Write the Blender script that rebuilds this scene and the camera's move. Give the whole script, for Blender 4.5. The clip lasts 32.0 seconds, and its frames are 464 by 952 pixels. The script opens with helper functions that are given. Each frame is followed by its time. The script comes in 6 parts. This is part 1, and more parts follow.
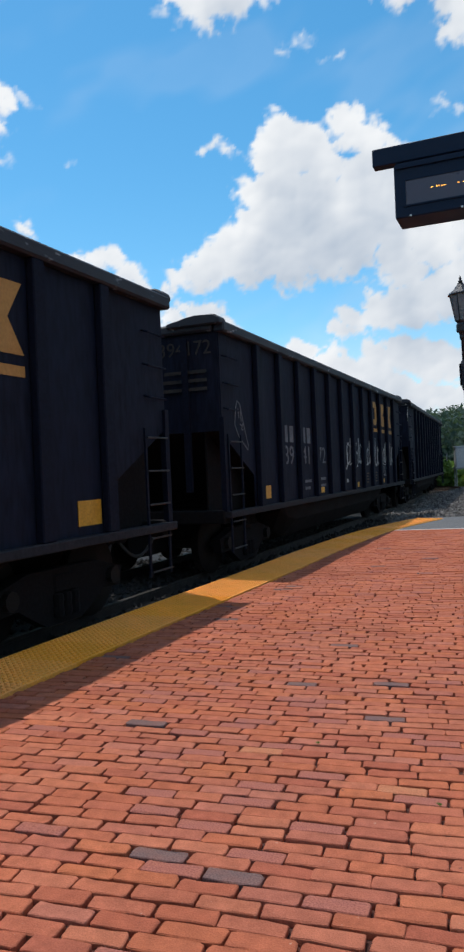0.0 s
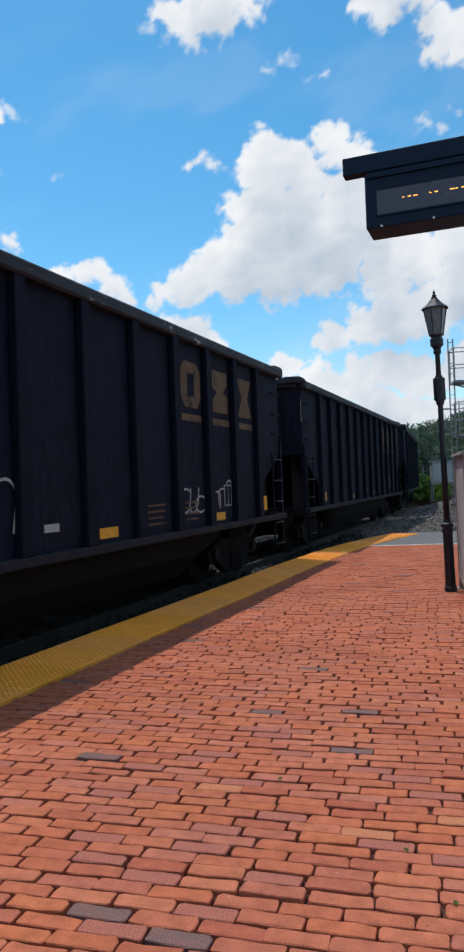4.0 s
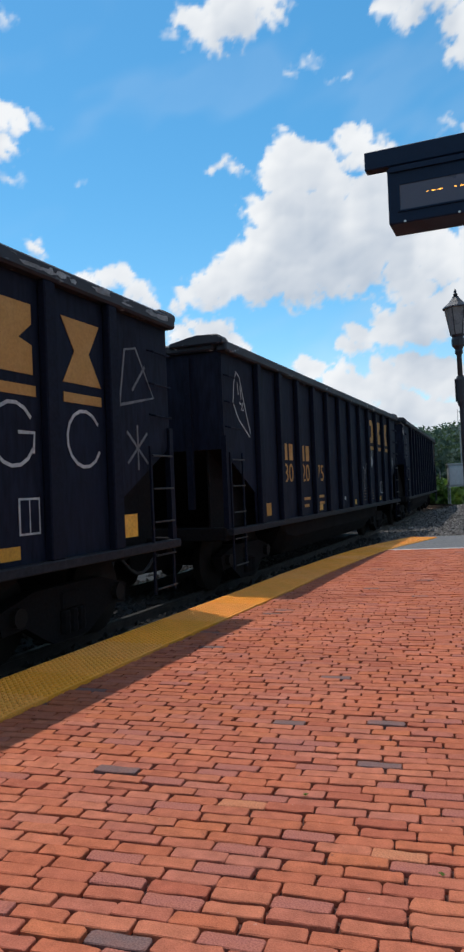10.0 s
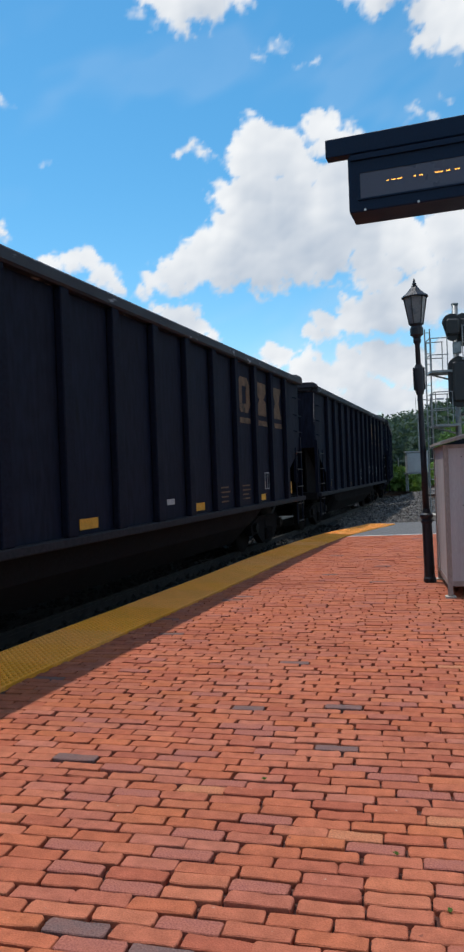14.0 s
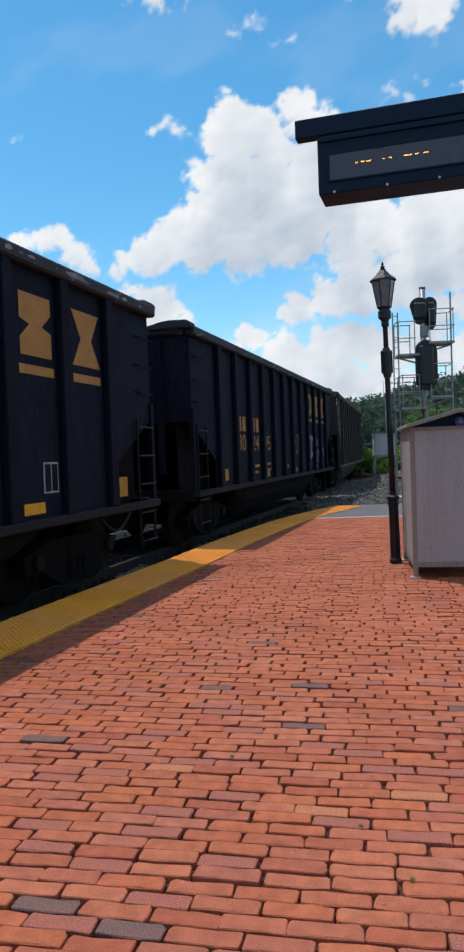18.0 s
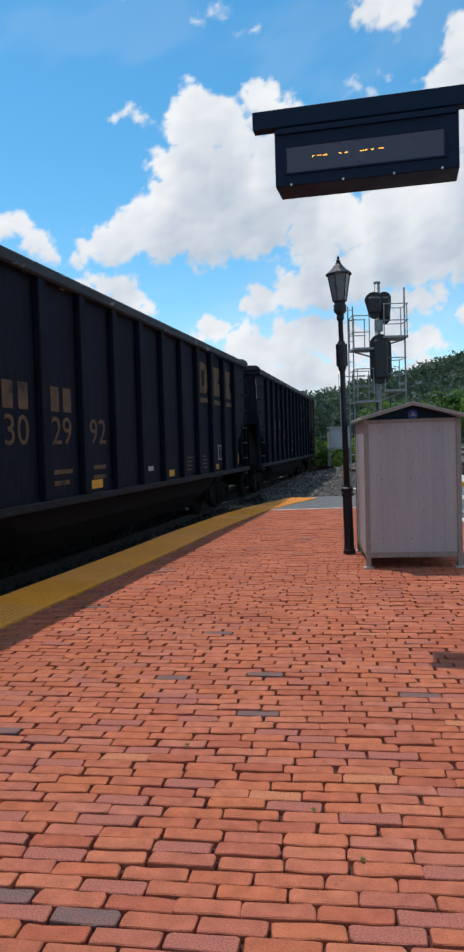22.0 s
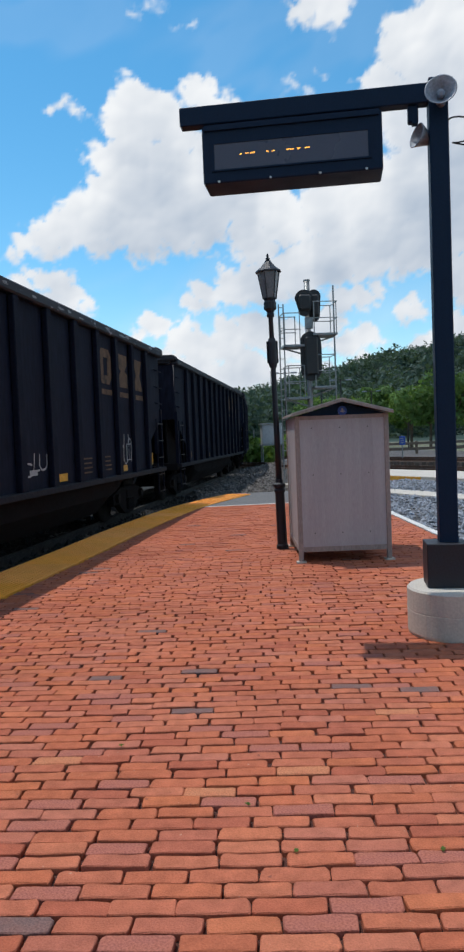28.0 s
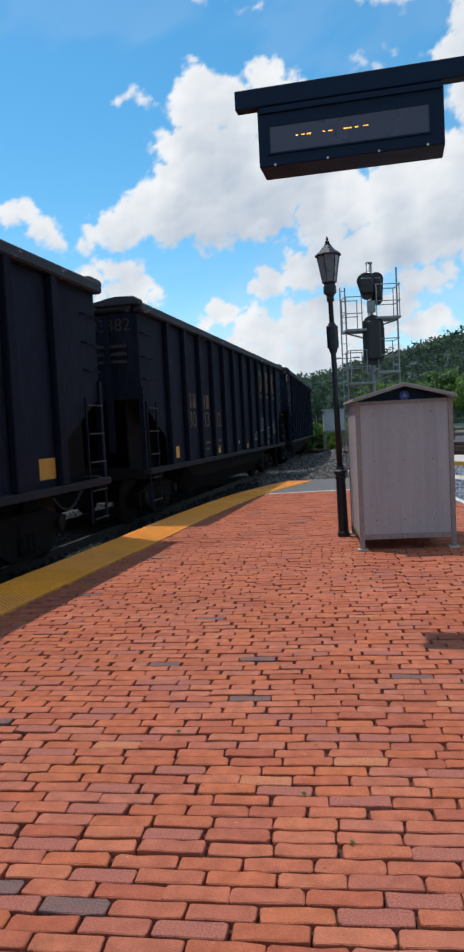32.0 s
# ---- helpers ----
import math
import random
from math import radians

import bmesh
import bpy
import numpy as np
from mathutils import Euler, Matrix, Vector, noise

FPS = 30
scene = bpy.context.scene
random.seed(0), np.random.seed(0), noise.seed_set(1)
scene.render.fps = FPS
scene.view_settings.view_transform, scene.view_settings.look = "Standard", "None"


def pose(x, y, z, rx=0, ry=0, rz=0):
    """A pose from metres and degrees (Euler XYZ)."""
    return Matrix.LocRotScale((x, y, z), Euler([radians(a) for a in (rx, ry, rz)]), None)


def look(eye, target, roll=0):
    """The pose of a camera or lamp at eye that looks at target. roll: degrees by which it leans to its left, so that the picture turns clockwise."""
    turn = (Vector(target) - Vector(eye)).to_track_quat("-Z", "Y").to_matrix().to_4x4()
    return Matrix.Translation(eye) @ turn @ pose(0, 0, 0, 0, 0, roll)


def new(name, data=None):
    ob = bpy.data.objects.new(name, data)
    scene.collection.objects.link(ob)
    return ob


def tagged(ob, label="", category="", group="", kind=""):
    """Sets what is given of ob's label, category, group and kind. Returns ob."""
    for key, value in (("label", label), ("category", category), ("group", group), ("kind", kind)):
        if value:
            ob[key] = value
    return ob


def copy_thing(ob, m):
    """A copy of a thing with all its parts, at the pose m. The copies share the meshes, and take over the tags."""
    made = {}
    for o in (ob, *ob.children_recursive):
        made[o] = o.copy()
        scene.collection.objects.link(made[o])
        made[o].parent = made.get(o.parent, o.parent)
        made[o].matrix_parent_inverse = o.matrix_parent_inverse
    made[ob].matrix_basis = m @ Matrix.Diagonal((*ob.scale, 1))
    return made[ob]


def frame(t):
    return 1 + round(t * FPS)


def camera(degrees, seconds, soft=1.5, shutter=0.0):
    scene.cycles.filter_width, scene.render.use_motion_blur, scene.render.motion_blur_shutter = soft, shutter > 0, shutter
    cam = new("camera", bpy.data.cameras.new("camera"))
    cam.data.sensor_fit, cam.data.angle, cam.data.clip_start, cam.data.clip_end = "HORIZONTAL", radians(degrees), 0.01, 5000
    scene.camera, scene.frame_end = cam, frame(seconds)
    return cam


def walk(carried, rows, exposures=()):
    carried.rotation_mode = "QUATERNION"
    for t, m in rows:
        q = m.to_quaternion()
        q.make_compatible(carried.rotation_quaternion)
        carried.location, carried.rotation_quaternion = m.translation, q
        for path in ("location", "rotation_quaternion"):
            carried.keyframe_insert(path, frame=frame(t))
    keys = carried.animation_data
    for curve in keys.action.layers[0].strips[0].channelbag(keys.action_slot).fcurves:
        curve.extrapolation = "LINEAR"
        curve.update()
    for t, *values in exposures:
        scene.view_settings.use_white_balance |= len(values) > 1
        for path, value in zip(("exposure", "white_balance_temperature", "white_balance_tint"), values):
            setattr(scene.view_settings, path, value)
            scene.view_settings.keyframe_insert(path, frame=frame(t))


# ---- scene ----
cam = camera(35.25, 32.0, soft=2.6)
PATH = [
    (0, (-0.054, 0.332, 1.503), (-1.563, 10.217, 1.430), -2.48),
    (0.5, (-0.055, 0.594, 1.534), (-1.413, 10.495, 1.182), -4.17),
    (1, (0.007, 0.689, 1.546), (-1.356, 10.595, 1.463), -4.36),
    (1.5, (0.000, 0.641, 1.546), (-1.488, 10.529, 1.613), -4.15),
    (2, (-0.008, 0.555, 1.534), (-1.110, 10.493, 1.721), -3.52),
    (2.5, (0.002, 0.525, 1.527), (-2.321, 10.244, 1.897), -0.98),
    (3, (0.036, 0.525, 1.527), (-1.570, 10.391, 1.843), -2.82),
    (3.5, (0.014, 0.531, 1.522), (-1.111, 10.466, 1.701), -2.32),
    (5.5, (0.031, 0.697, 1.527), (-1.626, 10.559, 1.545), -1.52),
    (6, (0.029, 0.700, 1.532), (-1.313, 10.606, 1.798), -2.81),
    (6.5, (-0.004, 0.707, 1.526), (-1.366, 10.607, 1.877), -2.82),
    (7, (-0.023, 0.711, 1.533), (-1.371, 10.615, 1.817), -2.64),
    (7.5, (-0.022, 0.712, 1.524), (-1.419, 10.611, 1.754), -2.49),
    (8, (-0.027, 0.715, 1.527), (-1.508, 10.603, 1.702), -2.12),
    (8.5, (-0.034, 0.714, 1.526), (-1.376, 10.622, 1.707), -2.84),
    (9, (-0.031, 0.718, 1.521), (-1.415, 10.622, 1.599), -2.47),
    (9.5, (-0.036, 0.719, 1.522), (-1.399, 10.625, 1.547), -2.38),
    (10, (-0.037, 0.705, 1.521), (-1.446, 10.604, 1.675), -2.35),
    (10.5, (-0.036, 0.694, 1.526), (-1.371, 10.601, 1.788), -2.64),
    (11, (-0.034, 0.695, 1.519), (-1.422, 10.595, 1.733), -2.43),
    (11.5, (-0.035, 0.716, 1.521), (-1.412, 10.621, 1.539), -2.72),
    (12, (-0.033, 0.715, 1.522), (-1.318, 10.632, 1.584), -2.71),
    (12.5, (-0.029, 0.710, 1.523), (-1.266, 10.633, 1.592), -3.04),
    (13, (-0.030, 0.707, 1.521), (-1.041, 10.656, 1.517), -2.87),
    (13.5, (-0.032, 0.710, 1.523), (-0.947, 10.668, 1.464), -2.39),
    (15.5, (-0.028, 0.698, 1.520), (-0.711, 10.675, 1.549), -2.46),
    (16, (-0.022, 0.697, 1.520), (-0.537, 10.683, 1.485), -2.73),
    (16.5, (-0.023, 0.698, 1.513), (-0.556, 10.683, 1.371), -2.71),
    (17, (-0.023, 0.696, 1.516), (-0.395, 10.687, 1.322), -2.13),
    (17.5, (-0.031, 0.692, 1.514), (-0.445, 10.682, 1.334), -2.14),
    (18, (-0.032, 0.698, 1.520), (-0.497, 10.682, 1.216), -2.10),
    (18.5, (-0.026, 0.692, 1.516), (-0.281, 10.686, 1.273), -2.47),
    (19, (-0.024, 0.696, 1.513), (-0.149, 10.686, 1.099), -2.29),
    (19.5, (-0.028, 0.696, 1.511), (-0.061, 10.685, 1.042), -2.61),
    (20, (-0.025, 0.680, 1.514), (0.105, 10.671, 1.114), -2.57),
    (20.5, (-0.025, 0.679, 1.509), (0.169, 10.668, 1.083), -2.25),
    (21, (-0.023, 0.676, 1.506), (0.214, 10.663, 1.056), -2.09),
    (21.5, (-0.030, 0.674, 1.506), (0.198, 10.661, 1.031), -1.73),
    (22, (-0.033, 0.678, 1.512), (0.101, 10.668, 1.079), -1.73),
    (22.5, (-0.030, 0.679, 1.510), (0.154, 10.669, 1.095), -2.40),
    (23, (-0.028, 0.668, 1.513), (0.315, 10.657, 1.202), -3.04),
    (23.5, (-0.023, 0.672, 1.508), (0.387, 10.654, 1.080), -2.67),
    (24, (-0.021, 0.674, 1.507), (0.421, 10.653, 1.039), -2.69),
    (24.5, (-0.018, 0.677, 1.509), (0.460, 10.656, 1.069), -2.88),
    (26.5, (-0.023, 0.685, 1.512), (0.474, 10.660, 1.009), -2.30),
    (27, (-0.023, 0.685, 1.514), (0.562, 10.657, 1.038), -2.56),
    (27.5, (-0.014, 0.678, 1.510), (0.730, 10.640, 1.050), -2.63),
    (28, (-0.016, 0.679, 1.513), (1.014, 10.613, 1.006), -2.28),
    (28.5, (-0.015, 0.682, 1.506), (0.849, 10.629, 0.945), -2.01),
    (29, (-0.008, 0.680, 1.509), (0.922, 10.622, 0.973), -2.80),
    (29.5, (-0.008, 0.680, 1.510), (0.976, 10.610, 0.866), -2.51),
    (30, (-0.007, 0.674, 1.506), (0.931, 10.606, 0.809), -2.46),
    (30.5, (-0.009, 0.687, 1.510), (0.905, 10.623, 0.848), -2.54),
    (31, (-0.002, 0.695, 1.510), (0.699, 10.649, 0.869), -3.14),
    (31.5, (0.009, 0.702, 1.512), (0.348, 10.667, 0.749), -2.97),
    (32, (0.023, 0.705, 1.514), (0.189, 10.682, 0.867), -2.92),
]
walk(cam, [(t, look(e, a, r)) for t, e, a, r in PATH])

# ---- light ----
SUN_FROM = Vector((-0.262, 0.236, 1.0)).normalized()
world = bpy.data.worlds.new("sky")
scene.world = world
world.use_nodes = True
wn = world.node_tree
sky_tex = wn.nodes.new("ShaderNodeTexSky")
sky_tex.sky_type, sky_tex.sun_disc = "NISHITA", False
sky_tex.sun_elevation = math.asin(SUN_FROM.z)
sky_tex.sun_rotation = math.atan2(SUN_FROM.x, SUN_FROM.y)
sky_tex.altitude, sky_tex.air_density, sky_tex.dust_density, sky_tex.ozone_density = 0, 1.0, 0.25, 3.0
hsv = wn.nodes.new("ShaderNodeHueSaturation")
hsv.inputs["Saturation"].default_value = 1.29
hsv.inputs["Hue"].default_value = 0.4835
wn.links.new(sky_tex.outputs[0], hsv.inputs["Color"])
wn.links.new(hsv.outputs[0], wn.nodes["Background"].inputs[0])
wn.nodes["Background"].inputs[1].default_value = 0.164
sun = new("sun", bpy.data.lights.new("sun", "SUN"))
sun.data.energy, sun.data.angle, sun.data.color = 3.15, radians(0.53), (1.0, 0.96, 0.9)
sun.matrix_world = look(SUN_FROM * 50, (0, 0, 0))


# ---- materials ----
def mat(name, base, rough=0.7, metal=0.0, second=None, scale=6.0, amount=0.5, grain=60.0, grain_amount=0.25, bump=0.15, per="none", per_amount=0.25,
        spec=0.4, stretch=(1, 1, 1), stain=None, stain_scale=1.5, stain_at=0.6):
    """A painted, stony or metal surface: two colours mixed by a slow noise, a fine grain, stains and relief."""
    m = bpy.data.materials.new(name)
    m.use_nodes = True
    nt = m.node_tree
    n, l = nt.nodes, nt.links
    b = n["Principled BSDF"]
    co = n.new("ShaderNodeTexCoord")
    mp = n.new("ShaderNodeMapping")
    mp.inputs["Scale"].default_value = stretch
    l.new(co.outputs["Object"], mp.inputs[0])

    def noise_tex(s, detail=4.0):
        t = n.new("ShaderNodeTexNoise")
        t.inputs["Scale"].default_value, t.inputs["Detail"].default_value = s, detail
        l.new(mp.outputs[0], t.inputs["Vector"])
        return t

    def mix(f, a, c, kind="MIX"):
        x = n.new("ShaderNodeMix")
        x.data_type, x.blend_type = "RGBA", kind
        for sock, v in ((x.inputs[0], f), (x.inputs[6], a), (x.inputs[7], c)):
            if isinstance(v, (tuple, float, int)):
                sock.default_value = v if not isinstance(v, tuple) else (*v, 1) if len(v) == 3 else v
            else:
                l.new(v, sock)
        return x.outputs[2]

    def ramp(src, lo, hi):
        x = n.new("ShaderNodeMapRange")
        x.inputs[1].default_value, x.inputs[2].default_value = lo, hi
        l.new(src, x.inputs[0])
        return x.outputs[0]

    big, fine = noise_tex(scale), noise_tex(grain, 3.0)
    second = second or tuple(c * 0.6 for c in base)
    col = mix(ramp(big.outputs[0], 0.5 - amount / 2, 0.5 + amount / 2), base, second)
    dark = mix(ramp(fine.outputs[0], 0.3, 0.7), (1 - grain_amount,) * 3, (1 + grain_amount,) * 3)
    col = mix(1.0, col, dark, "MULTIPLY")
    if stain:
        st = noise_tex(stain_scale, 6.0)
        col = mix(ramp(st.outputs[0], stain_at, stain_at + 0.08), col, stain)
    if per != "none":
        if per == "object":
            src = n.new("ShaderNodeObjectInfo").outputs["Random"]
        else:
            src = n.new("ShaderNodeNewGeometry").outputs["Random Per Island"]
        tone = n.new("ShaderNodeMapRange")
        tone.inputs[3].default_value, tone.inputs[4].default_value = 1 - per_amount, 1 + per_amount
        l.new(src, tone.inputs[0])
        wob = n.new("ShaderNodeTexWhiteNoise")
        wob.noise_dimensions = "1D"
        l.new(src, wob.inputs["W"])
        hs = n.new("ShaderNodeHueSaturation")
        l.new(col, hs.inputs["Color"])
        l.new(tone.outputs[0], hs.inputs["Value"])
        hue = n.new("ShaderNodeMapRange")
        hue.inputs[3].default_value, hue.inputs[4].default_value = 0.4985, 0.5025
        l.new(wob.outputs["Value"], hue.inputs[0])
        l.new(hue.outputs[0], hs.inputs["Hue"])
        sat = n.new("ShaderNodeMapRange")
        sat.inputs[3].default_value, sat.inputs[4].default_value = 0.97, 1.04
        l.new(wob.outputs["Value"], sat.inputs[0])
        l.new(sat.outputs[0], hs.inputs["Saturation"])
        col = hs.outputs[0]
    l.new(col, b.inputs["Base Color"])
    rr = ramp(big.outputs[0], 0.2, 0.8)
    rm = n.new("ShaderNodeMapRange")
    rm.inputs[3].default_value, rm.inputs[4].default_value = max(rough - 0.12, 0.05), min(rough + 0.12, 1.0)
    l.new(rr, rm.inputs[0])
    l.new(rm.outputs[0], b.inputs["Roughness"])
    b.inputs["Metallic"].default_value = metal
    b.inputs["Specular IOR Level"].default_value = spec
    if bump:
        bp = n.new("ShaderNodeBump")
        bp.inputs["Strength"].default_value, bp.inputs["Distance"].default_value = bump, 0.01
        l.new(fine.outputs[0], bp.inputs["Height"])
        l.new(bp.outputs[0], b.inputs["Normal"])
    return m


def glow(name, colour, strength):
    m = bpy.data.materials.new(name)
    m.use_nodes = True
    b = m.node_tree.nodes["Principled BSDF"]
    b.inputs["Base Color"].default_value = (*colour, 1)
    b.inputs["Emission Color"].default_value, b.inputs["Emission Strength"].default_value = (*colour, 1), strength
    return m


def brick_mat(name, tones, per):
    """Fired clay: each brick its own tone out of a few, with blotches, fine grain, pale specks and pits."""
    m = bpy.data.materials.new(name)
    m.use_nodes = True
    nt = m.node_tree
    n, l = nt.nodes, nt.links
    b = n["Principled BSDF"]
    src = n.new("ShaderNodeObjectInfo").outputs["Random"] if per == "object" else n.new("ShaderNodeNewGeometry").outputs["Random Per Island"]
    ramp = n.new("ShaderNodeValToRGB")
    e = ramp.color_ramp.elements
    e[0].position, e[0].color = 0.0, (*tones[0], 1)
    e[1].position, e[1].color = 1.0, (*tones[-1], 1)
    for k in range(1, len(tones) - 1):
        e.new(k / (len(tones) - 1)).color = (*tones[k], 1)
    l.new(src, ramp.inputs[0])
    pos = n.new("ShaderNodeNewGeometry").outputs["Position"]
    col = ramp.outputs[0]
    for scale, detail, lo, hi, dark, light in ((0.8, 3, 0.3, 0.7, 0.88, 1.1), (14, 4, 0.3, 0.7, 0.82, 1.13), (150, 2, 0.3, 0.7, 0.85, 1.12)):
        t = n.new("ShaderNodeTexNoise")
        t.inputs["Scale"].default_value, t.inputs["Detail"].default_value = scale, detail
        l.new(pos, t.inputs["Vector"])
        r = n.new("ShaderNodeMapRange")
        for k, v in enumerate((lo, hi, dark, light)):
            r.inputs[k + 1].default_value = v
        l.new(t.outputs[0], r.inputs[0])
        x = n.new("ShaderNodeMix")
        x.data_type, x.blend_type = "RGBA", "MULTIPLY"
        x.inputs[0].default_value = 1.0
        l.new(col, x.inputs[6])
        l.new(r.outputs[0], x.inputs[7])
        col = x.outputs[2]
    fine = t
    for scale, at, tint in ((38, 0.71, (0.5, 0.33, 0.24)), (21, 0.7, (0.15, 0.06, 0.045))):
        t = n.new("ShaderNodeTexNoise")
        t.inputs["Scale"].default_value, t.inputs["Detail"].default_value = scale, 5
        l.new(pos, t.inputs["Vector"])
        r = n.new("ShaderNodeMapRange")
        r.inputs[1].default_value, r.inputs[2].default_value, r.inputs[4].default_value = at, at + 0.05, 0.7
        l.new(t.outputs[0], r.inputs[0])
        x = n.new("ShaderNodeMix")
        x.data_type = "RGBA"
        l.new(r.outputs[0], x.inputs[0])
        l.new(col, x.inputs[6])
        x.inputs[7].default_value = (*tint, 1)
        col = x.outputs[2]
    l.new(col, b.inputs["Base Color"])
    b.inputs["Roughness"].default_value, b.inputs["Specular IOR Level"].default_value = 0.85, 0.15
    bp = n.new("ShaderNodeBump")
    bp.inputs["Strength"].default_value, bp.inputs["Distance"].default_value = 0.35, 0.01
    l.new(fine.outputs[0], bp.inputs["Height"])
    l.new(bp.outputs[0], b.inputs["Normal"])
    return m


RED_TONES = [(0.375, 0.122, 0.08), (0.44, 0.129, 0.064), (0.405, 0.118, 0.062), (0.465, 0.154, 0.085), (0.355, 0.098, 0.056), (0.425, 0.147, 0.095), (0.455, 0.136, 0.062), (0.38, 0.106, 0.058), (0.44, 0.144, 0.083)]
M_BRICK = brick_mat("brick_piece", RED_TONES, "object")
M_BRICKS = brick_mat("brick_field", RED_TONES, "island")
M_DARKBRICK = mat("flashed_brick", (0.135, 0.092, 0.088), 0.85, spec=0.15, second=(0.21, 0.105, 0.088), scale=12, grain=120, bump=0.35)
M_PALEBRICK = mat("mauve_brick", (0.31, 0.11, 0.085), 0.88, spec=0.12, second=(0.36, 0.125, 0.085), scale=12, grain=120, bump=0.35)
M_TANBRICK = mat("buff_brick", (0.45, 0.185, 0.095), 0.85, spec=0.12, second=(0.43, 0.15, 0.08), scale=12, grain=120, bump=0.35)
M_JOINT = mat("joint_sand", (0.1, 0.034, 0.023), 0.95, second=(0.06, 0.022, 0.016), scale=14, grain=200, bump=0.5)
M_YELLOW = mat("tactile_yellow", (0.88, 0.35, 0.055), 0.65, second=(0.78, 0.34, 0.05), scale=4, grain=80, grain_amount=0.18, bump=0.2,
               stain=(0.4, 0.18, 0.045), stain_scale=5, stain_at=0.66, per="object", per_amount=0.06)
M_CONC = mat("concrete", (0.5, 0.46, 0.4), 0.9, second=(0.43, 0.4, 0.355), scale=3, grain=60, grain_amount=0.1, bump=0.1, stain=(0.33, 0.3, 0.27), stain_scale=7, stain_at=0.7)
M_FOOTING = mat("pitted_concrete", (0.5, 0.46, 0.4), 0.9, second=(0.45, 0.415, 0.37), scale=3, grain=60, grain_amount=0.1, bump=0.15, stain=(0.2, 0.18, 0.16), stain_scale=26, stain_at=0.69)
M_ASPHALT = mat("asphalt", (0.1, 0.1, 0.105), 0.9, second=(0.14, 0.14, 0.14), scale=1.5, grain=180, grain_amount=0.4, bump=0.4)
M_BALLAST = mat("ballast_bed", (0.1, 0.094, 0.09), 0.95, second=(0.055, 0.05, 0.048), scale=5, grain=30, grain_amount=0.6, bump=0.8)
M_STONE = mat("ballast_stone", (0.17, 0.155, 0.145), 0.9, second=(0.08, 0.072, 0.068), scale=7, grain=60, bump=0.3, per="island", per_amount=0.45)
# Stones and bed under the train: its shade is painted in as near-black.
M_SHADESTONE = mat("shade_dark_stone", (0.022, 0.02, 0.02), 0.95, second=(0.013, 0.012, 0.012), scale=7, grain=60, bump=0.3, per="island", per_amount=0.5)
M_SHADEBED = mat("shade_dark_bed", (0.016, 0.015, 0.015), 0.95, second=(0.01, 0.009, 0.009), scale=5, grain=30, bump=0.6)
M_BLUESTONE = mat("blue_gravel", (0.28, 0.3, 0.34), 0.9, second=(0.17, 0.19, 0.22), scale=7, grain=60, bump=0.3, per="island", per_amount=0.4)
M_GROUND = mat("ground_soil", (0.17, 0.16, 0.13), 0.95, second=(0.09, 0.12, 0.045), scale=0.09, grain=3, grain_amount=0.4, bump=0.4)
M_RAIL = mat("rail_steel", (0.16, 0.1, 0.075), 0.55, 0.6, second=(0.1, 0.06, 0.045), scale=8)
# Main-track rail, darkened in colour for the shade below the cars.
M_RAILDARK = mat("shade_dark_rail", (0.02, 0.016, 0.014), 0.7, 0.2, second=(0.012, 0.01, 0.009), scale=8)
M_TIE = mat("creosote_tie", (0.07, 0.05, 0.04), 0.9, second=(0.12, 0.1, 0.085), scale=6, stretch=(0.3, 3, 1))
M_CARBLACK = mat("black_car_paint", (0.0056, 0.0082, 0.0205), 0.72, second=(0.0096, 0.0116, 0.0215), scale=2.3, amount=0.35, grain=16, grain_amount=0.35, bump=0.08, spec=0.1,
                 stain=(0.0028, 0.003, 0.005), stain_scale=3.4, stain_at=0.665, stretch=(1, 1, 0.22))
M_CARRIB = mat("black_rib_paint", (0.0048, 0.0068, 0.0165), 0.72, second=(0.0068, 0.0085, 0.0178), scale=2.2, grain=24, bump=0.08, spec=0.1)
# Lighter than the ribs: light caught on the sill ledge is painted in.
M_LITSILL = mat("light_catching_sill_paint", (0.012, 0.013, 0.019), 0.75, second=(0.024, 0.024, 0.028), scale=2.5, grain=20, bump=0.1, spec=0.12)
M_CARTAN = mat("faded_tan_car_paint", (0.175, 0.14, 0.117), 0.75, second=(0.135, 0.107, 0.09), scale=1.3, grain=24, grain_amount=0.1, bump=0.1, spec=0.25,
               stain=(0.075, 0.052, 0.038), stain_scale=1.9, stain_at=0.66, stretch=(1, 1, 0.35))
M_TANRIB = mat("dark_stake_shaded_end_paint", (0.02, 0.0155, 0.0145), 0.7, second=(0.035, 0.026, 0.023), scale=2.5, grain=24, bump=0.1)
M_CARBROWN = mat("rusty_brown_car_paint", (0.085, 0.062, 0.047), 0.8, second=(0.05, 0.037, 0.031), scale=1.4, grain=24, grain_amount=0.1, bump=0.12, spec=0.2,
                 stain=(0.12, 0.095, 0.08), stain_scale=2.0, stain_at=0.62, stretch=(1, 1, 0.4))
M_BROWNRIB = mat("rusty_rib_shaded_end_paint", (0.02, 0.0155, 0.0135), 0.8, second=(0.034, 0.026, 0.022), scale=2.5, grain=24)
M_TUB = mat("grimy_brown_tub_paint", (0.07, 0.054, 0.044), 0.85, second=(0.04, 0.031, 0.026), scale=1.1, grain=24, grain_amount=0.2, bump=0.1, spec=0.15, stain=(0.018, 0.014, 0.012), stain_scale=1.7, stain_at=0.58, stretch=(0.7, 1, 1))
